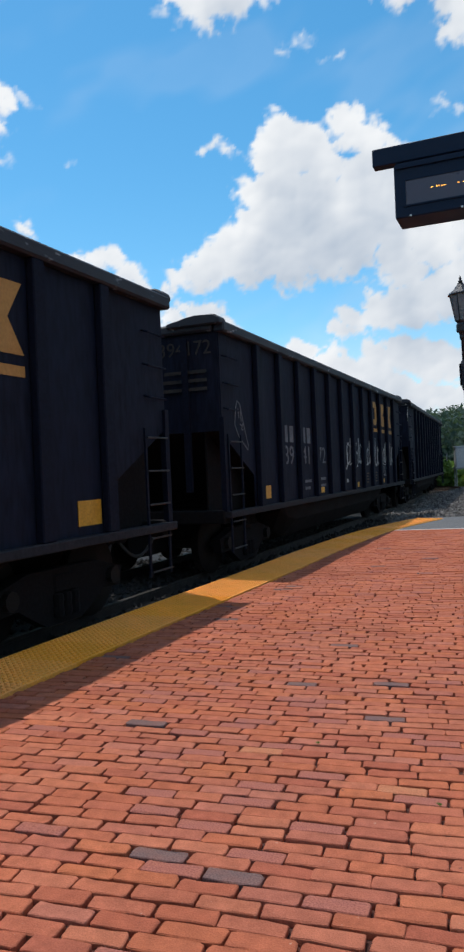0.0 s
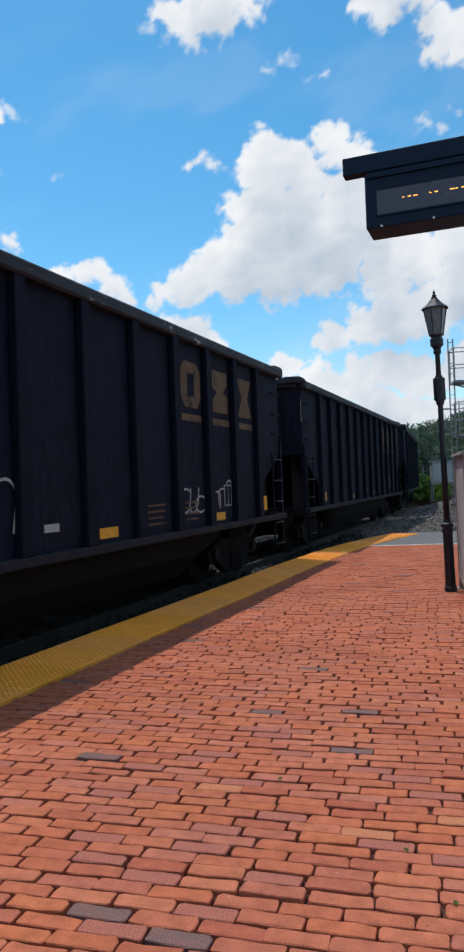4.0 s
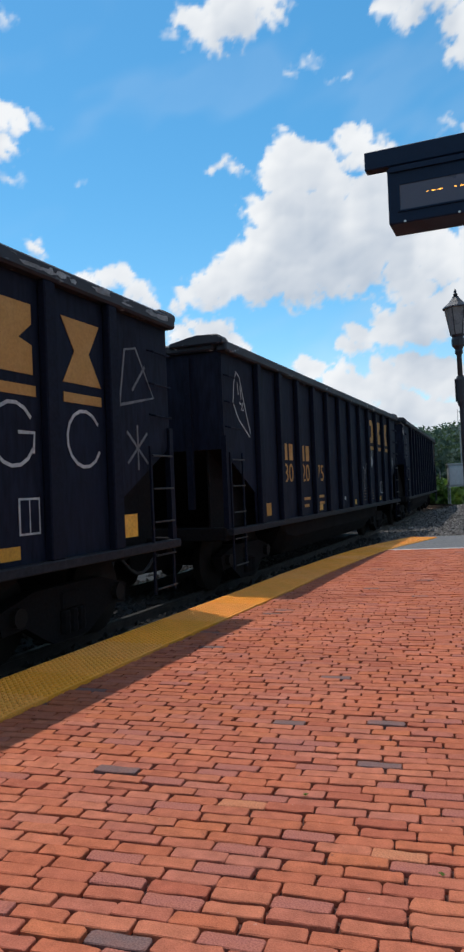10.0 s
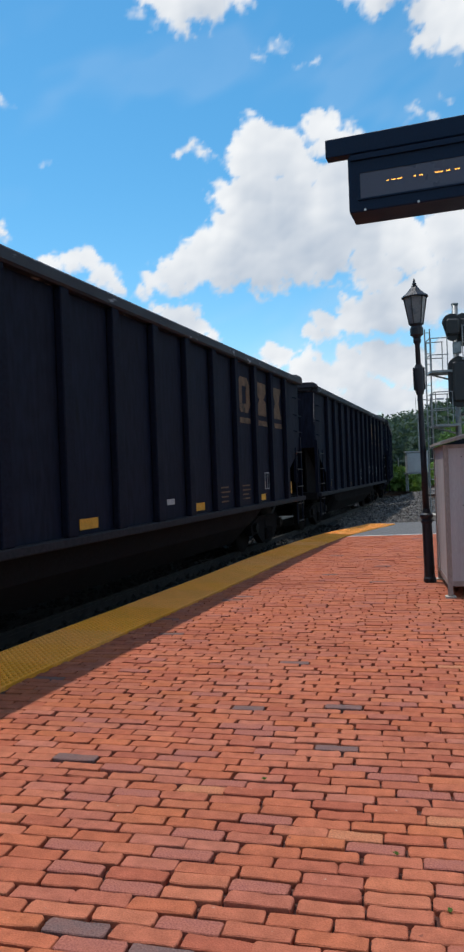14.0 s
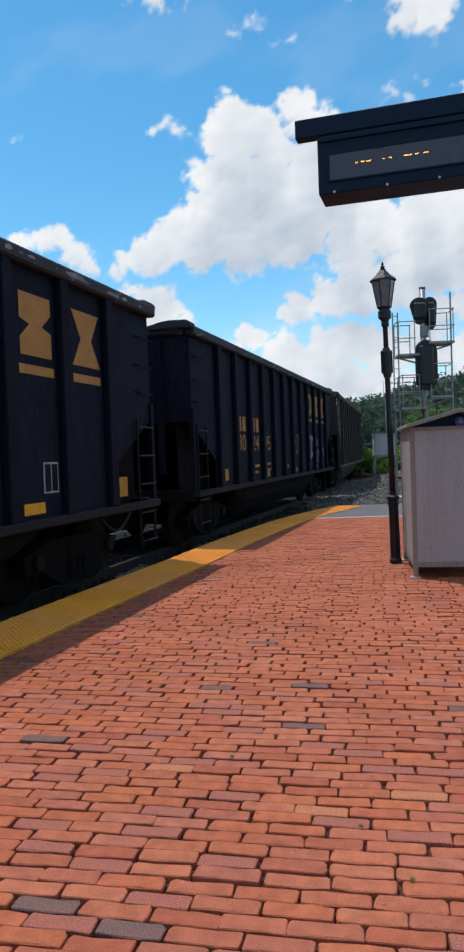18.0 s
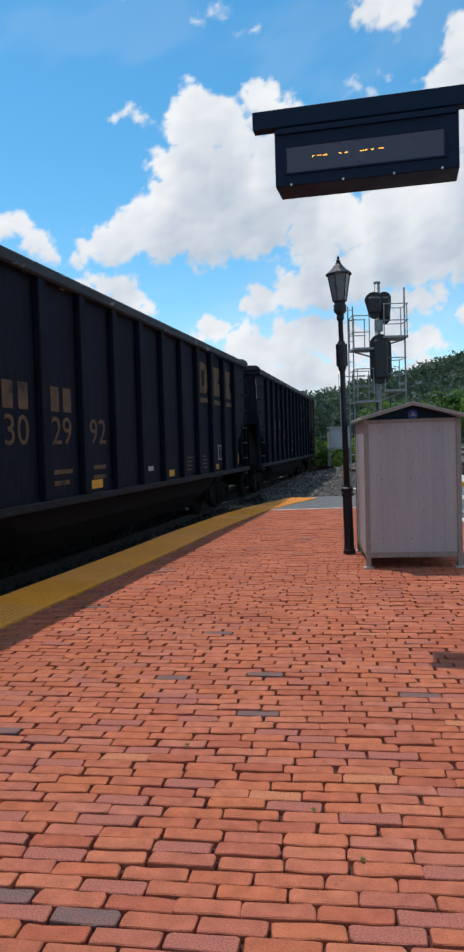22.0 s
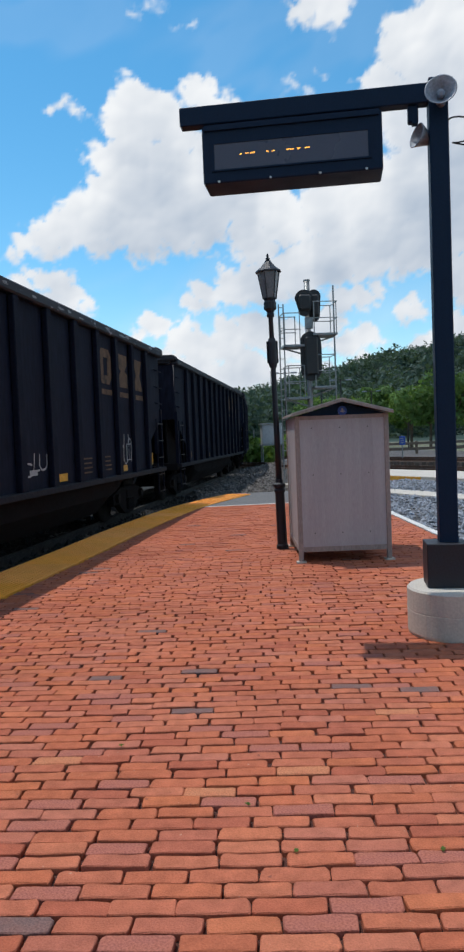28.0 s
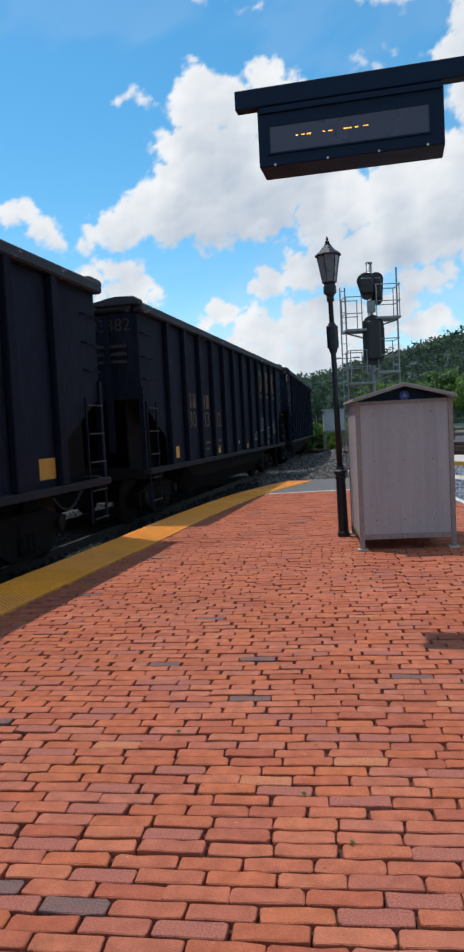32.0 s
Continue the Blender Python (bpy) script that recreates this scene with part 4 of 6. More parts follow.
# ---- things on the platform ----
def make_shed():
    s = thing("storage_cabinet", pose(1.635, 9.2, 0, 0, 0, -6), "grey-mauve board cabinet with a low gable roof on small feet", "cabinet")
    W, D, Z0, Z1 = 1.11, 1.4, 0.13, 1.745
    n = 7
    for k in range(n):
        x = 0.05 + (W - 0.1) * k / n
        part("board", box(BM(), x + 0.001, x + (W - 0.1) / n - 0.0004, 0.012, 0.04, Z0 + 0.06, Z1), M_BOARD, s)
    n = 9
    for k in range(n):
        y = 0.05 + (D - 0.1) * k / n
        part("side_board", box(BM(), 0.012, 0.04, y + 0.001, y + (D - 0.1) / n - 0.001, Z0 + 0.06, Z1), M_BOARD, s)
    part("body", box(BM(), 0.042, W - 0.02, 0.042, D, Z0 + 0.05, Z1 - 0.01), M_BOARD, s)
    for x, y in ((0, 0), (W - 0.055, 0), (0, D - 0.055), (W - 0.055, D - 0.055)):
        part("corner_post", box(BM(), x, x + 0.055, y, y + 0.055, 0.02, Z1, bevel=0.004), M_TRIMBOARD, s)
        part("foot_pad", box(BM(), x - 0.03, x + 0.085, y - 0.025, y + 0.08, 0.0, 0.02), M_CONC, s, "thin concrete foot pad")
    part("bottom_rail", box(BM(), 0.056, W - 0.056, 0.005, 0.05, Z0, Z0 + 0.06), M_TRIMBOARD, s)
    part("side_rail", box(BM(), 0.005, 0.05, 0.056, D - 0.056, Z0, Z0 + 0.06), M_TRIMBOARD, s)
    part("top_rail", box(BM(), 0.056, W - 0.056, 0.004, 0.05, Z1 - 0.045, Z1), M_TRIMBOARD, s)
    # The gable is an open gap; this dark board paints in its shade.
    part("gable", prism(BM(), [(0.0, Z1), (W, Z1), (W / 2, Z1 + 0.15)], 0.03, Matrix.Translation((0, 0.06, 0))), M_SIGNBLUE, s, "dark navy board standing in for the shaded open gable")
    for sx in (-1, 1):
        pts = [(W / 2, Z1 + 0.165), (W / 2 + sx * (W / 2 + 0.035), Z1 + 0.01), (W / 2 + sx * (W / 2 + 0.035), Z1 + 0.04), (W / 2, Z1 + 0.2)]
        part("roof_panel", prism(BM(), pts, D + 0.2, Matrix.Translation((0, -0.1, 0))), M_ROOF, s)
        part("roof_edge", prism(BM(), [(a, b - 0.012) for a, b in pts], 0.02, Matrix.Translation((0, -0.122, 0))), M_TRIMBOARD, s)
    bm = BM()
    lathe(bm, [(0.055, 0.0), (0.055, 0.012), (0.0, 0.012)], 16, Matrix.Translation((W / 2 + 0.02, 0.055, Z1 + 0.05)) @ Matrix.Rotation(radians(90), 4, "X"))
    badge = part("badge", bm, M_BLUESIGN, s, "small blue round badge with a white mark")
    part("badge_mark", box(box(BM(), W / 2 + 0.01, W / 2 + 0.03, 0.038, 0.042, Z1 + 0.03, Z1 + 0.08), W / 2 - 0.01, W / 2 + 0.05, 0.038, 0.0415, Z1 + 0.04, Z1 + 0.05), M_OFFWHITE, badge)
    for x in (0.2, 0.53, 0.86):
        for z in (0.35, 1.05, 1.6):
            part("nail_head", rod(BM(), (x, 0.006, z), (x, 0.014, z), 0.006, n=6), M_UNDER, s)


def make_lamp():
    t = thing("street_lamp", pose(1.645, 10.41, 0, 0.3, -0.95, 0), "black cast iron station lamp post with a tapered glass lantern", "lamp")
    part("base", lathe(BM(), [(0.082, 0), (0.082, 0.05), (0.068, 0.07), (0.063, 0.76), (0.075, 0.78), (0.075, 0.8), (0.06, 0.82), (0.085, 0.85), (0.085, 0.88), (0.05, 0.9), (0.046, 0.95)], 12), M_IRON, t, smooth=False)
    part("shaft", lathe(BM(), [(0.041, 0.94), (0.039, 1.6), (0.035, 2.5), (0.032, 3.1), (0.05, 3.12), (0.05, 3.16), (0.034, 3.18)], 14), M_IRON, t, smooth=True)
    bm = BM()
    lathe(bm, [(0.045, 2.44), (0.06, 2.5), (0.06, 2.78), (0.045, 2.83)], 12)
    for sx in (-1, 1):
        box(bm, min(sx * 0.055, sx * 0.075), max(sx * 0.055, sx * 0.075), -0.02, 0.02, 2.5, 2.8, bevel=0.01)
    part("service_box", bm, M_IRON, t)
    part("fitter", lathe(BM(), [(0.04, 3.16), (0.06, 3.2), (0.085, 3.22), (0.085, 3.3), (0.07, 3.33), (0.09, 3.36)], 12), M_IRON, t)
    lan = part("lantern", lathe(BM(), [(0.085, 3.35), (0.145, 3.7)], 6), M_LAMPGLASS, t, "frosted lantern glass")
    for k in range(6):
        a = math.pi / 3 * k
        part("glazing_bar", rod(BM(), (0.088 * math.cos(a), 0.088 * math.sin(a), 3.35), (0.148 * math.cos(a), 0.148 * math.sin(a), 3.7), 0.007, n=5), M_IRON, lan)
    part("roof", lathe(BM(), [(0.175, 3.7), (0.17, 3.715), (0.1, 3.77), (0.05, 3.83), (0.04, 3.84), (0.04, 3.855), (0.0, 3.86)], 12), M_IRON, t)
    part("finial", lathe(BM(), [(0.012, 3.85), (0.03, 3.875), (0.03, 3.885), (0.012, 3.9), (0.02, 3.915), (0.0, 3.96)], 10), M_IRON, t, smooth=True)


def make_sign():
    """The display hung from an arm of its post; x runs along the arm from the post."""
    h = 14.0
    t = thing("display_sign", pose(2.02, 5.95, 0, 0, 0, 180 - h), "dark navy steel post with arm and hanging train display", "display sign")
    part("concrete_base", lathe(BM(), [(0.355, 0.0), (0.36, 0.02), (0.36, 0.175), (0.356, 0.18), (0.36, 0.185), (0.36, 0.335), (0.345, 0.35), (0.0, 0.352)], 48, Matrix.Translation((-0.17, -0.02, 0))), M_FOOTING, t, "round pitted concrete footing")
    part("base_cover", box(BM(), -0.25, 0.05, -0.17, 0.11, 0.35, 0.68, bevel=0.006), M_IRON, t)
    part("post", box(BM(), -0.192, -0.055, -0.11, 0.03, 0.6, 4.07, bevel=0.008), M_SIGNBLUE, t)
    part("arm", box(BM(), -0.055, 1.79, -0.085, 0.015, 3.9, 4.04, bevel=0.006), M_SIGNBLUE, t)
    case = part("case", box(BM(), 0.28, 1.62, -0.27, 0.03, 3.45, 3.874, bevel=0.008), M_SIGNBLUE, t)
    part("screen", box(BM(), 0.385, 1.53, 0.0305, 0.036, 3.545, 3.735), M_SCREEN, case, "dark display glass with a few lit amber dots")
    for z0, z1, x0, x1 in ((3.533, 3.545, 0.365, 1.55), (3.735, 3.747, 0.365, 1.55), (3.545, 3.735, 0.365, 0.385), (3.545, 3.735, 1.53, 1.55)):
        part("bezel", box(BM(), x0, x1, 0.0305, 0.042, z0, z1), M_SIGNBLUE, case)
    part("lip", box(BM(), 0.3, 1.6, 0.0305, 0.05, 3.835, 3.875), M_SIGNBLUE, case)
    for x in (0.4, 0.74, 1.11, 1.5):
        part("screw", rod(BM(), (x, 0.028, 3.46), (x, 0.034, 3.46), 0.009, n=8), M_BRIGHT, case)
    k = 0
    for x in (1.33, 1.29, 1.25, 1.13, 1.09, 0.98, 0.94, 0.9, 0.84):
        for d in range(2 + (k * 7) % 3):
            z = 3.645 + 0.003 * ((k + d) % 2)
            part("led_dot", box(BM(), x - d * 0.009, x - d * 0.009 + 0.005, 0.0362, 0.0372, z, z + 0.006), M_LED, case, "lit amber dot")
        k += 1
    for x in (0.5, 1.4):
        part("hanger", rod(BM(), (x, -0.1, 3.87), (x, -0.06, 3.91), 0.02, n=8), M_SIGNBLUE, t)
    part("camera_bracket", box(box(BM(), 0.015, 0.09, -0.07, -0.01, 3.775, 3.905, bevel=0.01), 0.02, 0.06, -0.06, 0.0, 3.762, 3.78), M_SIGNBLUE, t)
    hm = Matrix.Translation((-0.14, 0.03, 3.87)) @ Matrix.Rotation(radians(-78), 4, "X") @ Matrix.Rotation(radians(8), 4, "Y")
    horn = part("loudspeaker", lathe(BM(), [(0.03, -0.0), (0.04, 0.05), (0.07, 0.11), (0.108, 0.16), (0.112, 0.165), (0.104, 0.165), (0.06, 0.11), (0.03, 0.08), (0.0, 0.08)], 24, hm), M_HORN, t, "round grey horn loudspeaker", smooth=True)
    part("horn_centre", lathe(BM(), [(0.026, 0.08), (0.026, 0.13), (0.014, 0.14), (0.0, 0.14)], 14, hm), M_HORN, horn, smooth=True)
    hm2 = Matrix.Translation((-0.09, -0.1, 3.66)) @ Matrix.Rotation(radians(75), 4, "Y") @ Matrix.Rotation(radians(-25), 4, "X")
    part("loudspeaker", lathe(BM(), [(0.03, -0.02), (0.045, 0.04), (0.085, 0.13), (0.09, 0.135), (0.08, 0.135), (0.03, 0.05), (0.0, 0.05)], 20, hm2), M_HORN, t, "grey horn loudspeaker facing the display", smooth=True)
    bm = BM()
    loop = [Vector((-0.19 - 0.1 * (1 - math.cos(a)), 0.03, 3.75 + 0.05 * math.sin(a) - 0.01 * k)) for k, a in enumerate(np.linspace(0, 5.6, 14))] + [Vector((-0.33, 0.02, 3.56))]
    for a, b in zip(loop[:-1], loop[1:]):
        rod(bm, a, b, 0.006, n=5)
    part("cable", bm, M_CABLE, t, "loose black cable loop")


def make_signal():
    c = Vector((4.62, 22.09, 0))
    t = thing("signal_mast", pose(c.x, c.y, -0.3), "galvanised railway signal mast with two black signal heads", "railway signal")
    part("mast", rod(BM(), (0, 0, 0), (0.02, 0, 6.38), 0.085, n=12), M_GALV, t, smooth=True)
    part("mast_cap", rod(BM(), (0.02, 0, 6.36), (0.02, 0, 6.4), 0.1, n=12), M_GALV, t)
    part("mast_foot", box(BM(), -0.25, 0.25, -0.25, 0.25, -0.2, 0.08, bevel=0.02), M_CONC, t)

    def head(x, y, z0, z1, w, lamps, taper=1.0):
        r = w / 2
        pts = [(x + r * math.cos(a) * (1 if math.sin(a) > 0 else taper), (z1 - r if math.sin(a) > 0 else z0 + r * taper) + r * math.sin(a) * (1 if math.sin(a) > 0 else taper)) for a in np.linspace(0.05, 6.23, 28)]
        bm = prism(BM(), pts, 0.05, Matrix.Translation((0, y, 0)))
        bmesh.ops.bevel(bm, geom=list(bm.edges), offset=0.012, segments=1, affect="EDGES")
        hd = part("signal_head", bm, M_SIGNAL, t, "black oval signal head turned away")
        part("housing", box(BM(), x - w * 0.32, x + w * 0.32, y - 0.12, y - 0.002, z0 + 0.16, z1 - 0.16, bevel=0.05), M_SIGNAL, hd)
        for k in range(lamps):
            z = z0 + (z1 - z0) * (k + 0.5) / lamps
            part("hood", lathe(BM(), [(0.12, 0), (0.13, 0.22), (0.122, 0.22), (0.112, 0.0)], 14, Matrix.Translation((x, y + 0.052, z)) @ Matrix.Rotation(radians(-90), 4, "X")), M_SIGNAL, hd)
            part("lens", lathe(BM(), [(0.108, 0.012), (0.09, 0.03), (0.0, 0.035)], 14, Matrix.Translation((x, y + 0.05, z)) @ Matrix.Rotation(radians(-90), 4, "X")), M_LENS, hd)
    head(-0.12, -0.24, 5.3, 6.08, 0.56, 2, 0.6)
    head(0.2, -0.12, 5.16, 6.1, 0.4, 2, 0.8)
    head(0.02, -0.28, 3.42, 4.86, 0.62, 3)
    head(0.14, -0.1, 3.56, 4.74, 0.48, 3)
    part("junction_box", box(BM(), -0.1, 0.13, -0.2, -0.08, 4.95, 5.28, bevel=0.01), M_GALV, t)
    for x0, x1, z in ((-0.78, -0.1, 4.42), (0.1, 0.82, 4.74), (-0.7, 0.0, 2.9), (0.1, 0.75, 3.2)):
        pl = part("work_platform", box(BM(), x0, x1, -0.35, 0.4, z, z + 0.06), M_GALV, t, "steel grating work platform")
        side = x0 if x0 < 0 else x1
        inner = x1 if x0 < 0 else x0
        for x in (x0 + 0.03, x1 - 0.2 if x0 < 0 else x1 - 0.03):
            for y in (-0.33, 0.38):
                part("stanchion", rod(BM(), (x, y, z + 0.06), (x, y, z + 0.98), 0.015, n=6), M_GALV, pl)
        for dz in (0.5, 0.97):
            for y in (-0.33, 0.38):
                part("guard_bar", rod(BM(), (x0, y, z + dz), (x1 - (0.17 if x0 < 0 else 0.0), y, z + dz), 0.014, n=6), M_GALV, pl)
            part("guard_bar", rod(BM(), (side, -0.33, z + dz), (side, 0.38, z + dz), 0.014, n=6), M_GALV, pl)
        part("brace", rod(BM(), (side, 0, z), (inner * 0.6, 0, z - 0.22), 0.025, n=6), M_GALV, pl)
    part("tall_pole", rod(BM(), (0.83, 0.1, 0), (0.83, 0.1, 6.25), 0.025, n=8), M_GALV, t)
    for x in (-0.86, -0.72):
        part("ladder_rail", rod(BM(), (x - 0.0, -0.05, 0), (x - 0.0, -0.05, 5.7), 0.02, n=6), M_GALV, t)
    for k in range(18):
        part("ladder_rung", rod(BM(), (-0.86, -0.05, 0.5 + 0.3 * k), (-0.72, -0.05, 0.5 + 0.3 * k), 0.011, n=5), M_GALV, t)


def make_far_things():
    c = polar(9.1, 45, -0.4)
    t = thing("relay_case", Matrix.Translation(c), "pale grey railway relay case on steel legs", "relay case")
    part("case", box(BM(), -0.62, 0.62, -0.35, 0.35, 1.5, 2.72, bevel=0.03), M_CASE, t)
    part("roof", box(BM(), -0.68, 0.68, -0.42, 0.42, 2.721, 2.78), M_CASE, t)
    part("door", box(BM(), -0.5, 0.5, -0.375, -0.352, 1.6, 2.62), M_CASE, t)
    part("stand", box(BM(), -0.7, 0.7, -0.45, 0.45, 1.42, 1.499), M_GALV, t)
    for x in (-0.6, 0.6):
        for y in (-0.35, 0.35):
            part("leg", rod(BM(), (x, y, -0.1), (x, y, 1.42), 0.04, n=6), M_GALV, t)
    rng = np.random.default_rng(21)
    pts = []
    for _ in range(3500):
        a, r = rng.uniform(0, 6.28), 3.4 * rng.uniform() ** 0.5
        p = c + Vector((1.8, -4.5, 0))
        pts.append((p.x + r * 1.3 * math.cos(a), p.y + r * 0.6 * math.sin(a), -0.35 + max(0, 1 - r / 3.4) * 0.8))
    stones("gravel_pile", pts, 0.13, M_STONE, "low pile of pale grey crushed stone", 22)
    b = thing("blue_bin", Matrix.Translation(c + Vector((1.35, -5.6, 0.35))), "small blue drum beside the gravel pile", "drum")
    part("drum", lathe(BM(), [(0.2, 0), (0.21, 0.05), (0.21, 0.6), (0.19, 0.65), (0, 0.65)], 16), M_BLUESIGN, b)
    part("rim", lathe(BM(), [(0.215, 0.3), (0.225, 0.32), (0.215, 0.34)], 16), M_BLUESIGN, b)
    for az, d, r, s in ((7.75, 50, 1.5, 1), (8.5, 53, 1.2, 2), (9.9, 54, 1.4, 3), (7.0, 55, 1.9, 4), (11.0, 56, 1.6, 5), (15.6, 62, 1.3, 6)):
        make_bush(Matrix.Translation(polar(az, d, -0.5)), r, "bright green bush beside the railway", M_LEAFBRIGHT, 30 + s)
    for k in range(14):
        p = polar(7.2 + k * 0.55, 58, -0.5)
        f = thing("fence_post", Matrix.Translation(p), "slim steel post of a wire fence", "fence", "wire fence posts")
        part("pole", rod(BM(), (0, 0, 0), (0, 0, 2.6), 0.045, n=6), M_GALV, f)
        part("cap", rod(BM(), (0, 0, 2.6), (0, 0, 2.65), 0.06, n=6), M_GALV, f)
    g = thing("guard_rail", pose(*polar(19, 62, -0.5), 0, 0, -10), "brown timber guard rail along the far road", "guard rail")
    for z in (0.5, 0.95):
        part("rail_board", box(BM(), -16, 16, -0.05, 0.05, z, z + 0.22), M_WOODRAIL, g)
    for k in range(14):
        part("post", box(BM(), -15.6 + 2.4 * k, -15.4 + 2.4 * k, 0.05, 0.2, 0, 1.25), M_WOODRAIL, g)
    s = thing("blue_sign", Matrix.Translation(polar(19.1, 42, -0.4)), "small blue sign on a slim steel post", "sign")
    part("pole", rod(BM(), (0, 0, 0), (0, 0, 1.72), 0.035, n=8), M_GALV, s)
    part("plate", box(BM(), -0.17, 0.17, -0.06, -0.036, 1.2, 1.68, bevel=0.01), M_BLUESIGN, s)
    for k, z in enumerate((1.3, 1.42, 1.54)):
        part("text_bar", box(BM(), -0.1, 0.1 - 0.02 * k, -0.066, -0.0605, z, z + 0.04), M_OFFWHITE, s)
    for az, d, h in ((10.3, 70, 8.2), (14.6, 80, 8.0), (19.6, 95, 7.5), (16.9, 95, 7.5), (13.1, 64, 6.2)):
        p = thing("light_pole", Matrix.Translation(polar(az, d, -0.5)), "tall dark lighting pole with two lamp heads", "lamp", "far lighting poles")
        part("pole", rod(BM(), (0, 0, 0), (0, 0, h), 0.09, 0.06, 8), M_SIGNAL, p)
        for sx in (-1, 1):
            part("arm", rod(BM(), (0, 0, h - 0.2), (sx * 0.9, 0, h - 0.1), 0.035, n=6), M_SIGNAL, p)
            part("lamp_head", box(BM(), sx * 0.9 - 0.3, sx * 0.9 + 0.3, -0.14, 0.14, h - 0.2, h - 0.06, bevel=0.02), M_HORN, p)
    m = thing("radio_mast", Matrix.Translation(polar(9.35, 62, -0.5)), "slim grey radio mast with whip aerials", "mast")
    part("pole", rod(BM(), (0, 0, 0), (0, 0, 6.3), 0.07, 0.05, 8), M_GALV, m)
    for x, z in ((-0.15, 7.6), (0.18, 7.0)):
        part("aerial", rod(BM(), (x, 0, 5.8), (x, 0, z), 0.02, n=5), M_GALV, m)
        part("bracket", rod(BM(), (0, 0, 5.9), (x, 0, 5.9), 0.02, n=5), M_GALV, m)
    rng = random.Random(12)
    for k in range(24):
        az, d = 12.5 + 0.95 * k + rng.uniform(-0.4, 0.4), rng.uniform(84, 122)
        make_tree(Matrix.Translation(polar(az, d, -0.5)), rng.uniform(6.0, 8.6) + 0.05 * k, rng.uniform(2.6, 3.6), "young broad-leaved tree in full summer leaf", M_LEAF if k % 2 else M_LEAFBRIGHT, 60 + k, "trees before the hill", 2200)
    for k, (az, d, h) in enumerate(((-36.5, 36, 14.2), (-43, 38, 14), (-51, 36, 15))):
        make_tree(Matrix.Translation(polar(az, d, -0.5)), h, 5.0, "tall green tree behind the railway line", M_LEAF, 90 + k, "trees behind the train", 4000)


clouds = make_clouds()
make_ground()
make_hill()
platform = make_platform()
make_strip()
make_ballast()
make_main_track()
make_right_side()
make_shed()
make_lamp()
make_sign()
make_signal()
make_far_things()


# ---- the coal train ----
HALF, PANEL_Y, TOP = CAR_BODY / 2, 1.5, 3.72
TWELVE, ELEVEN = [-HALF + 1.45 + 1.12 * k for k in range(12)], [-HALF + 2.0 + 1.12 * k for k in range(11)]
RIBS = list(TWELVE)


def panel_mid(k):
    """The middle of side panel k, counted from the leading end."""
    edges = [-HALF] + RIBS + [HALF]
    k = min(k, len(RIBS))
    return (edges[k] + edges[k + 1]) / 2


def wheel_mesh():
    return mesh_of("wheel", lathe(BM(), [(0.0, -0.07), (0.1, -0.07), (0.12, -0.03), (0.36, -0.02), (0.38, -0.06), (0.455, -0.06), (0.46, 0.05), (0.49, 0.06), (0.485, 0.085), (0.0, 0.085)], 20,
                                  Matrix.Rotation(radians(-90), 4, "X")), M_WHEEL, True)


WHEEL = wheel_mesh()
SPRING = mesh_of("spring", lathe(BM(), [(0.055, 0.06), (0.065, 0.12), (0.055, 0.18), (0.065, 0.24), (0.055, 0.3)], 8), M_UNDER)


def make_truck(car, x):
    t = part("truck", box(box(BM(), -0.2, 0.2, -1.15, 1.15, 0.28, 0.52, bevel=0.04), -0.13, 0.13, -0.3, 0.3, 0.52, 0.6), M_UNDER, car, at=Matrix.Translation((x, 0, 0)))
    frame_pts = [(-1.15, 0.42), (-1.1, 0.2), (-0.75, 0.22), (-0.45, 0.05), (-0.3, -0.02), (0.3, -0.02), (0.45, 0.05), (0.75, 0.22), (1.1, 0.2), (1.15, 0.42), (0.6, 0.56), (-0.6, 0.56)]
    for sy in (-1, 1):
        part("side_frame", prism(BM(), frame_pts, 0.14, Matrix.Translation((0, sy * 1.06 - 0.07, 0))), M_UNDER, t)
        for dx in (-0.14, 0, 0.14):
            part("spring", SPRING, None, t, at=Matrix.Translation((dx, sy * 1.15, 0)))
        for dx in (-0.9, 0.9):
            part("bearing_cap", rod(BM(), (dx, sy * 1.13, 0.35), (dx, sy * 1.2, 0.35), 0.1, n=10), M_WHEEL, t)
            part("wheel", WHEEL, None, t, at=Matrix.Translation((dx, sy * 0.78, RAIL_Z + 0.46)) @ Matrix.Rotation(0 if sy > 0 else math.pi, 4, "Z"))
    for dx in (-0.9, 0.9):
        part("axle", rod(BM(), (dx, -1.1, 0.34), (dx, 1.1, 0.34), 0.08, n=8), M_WHEEL, t)
    return t


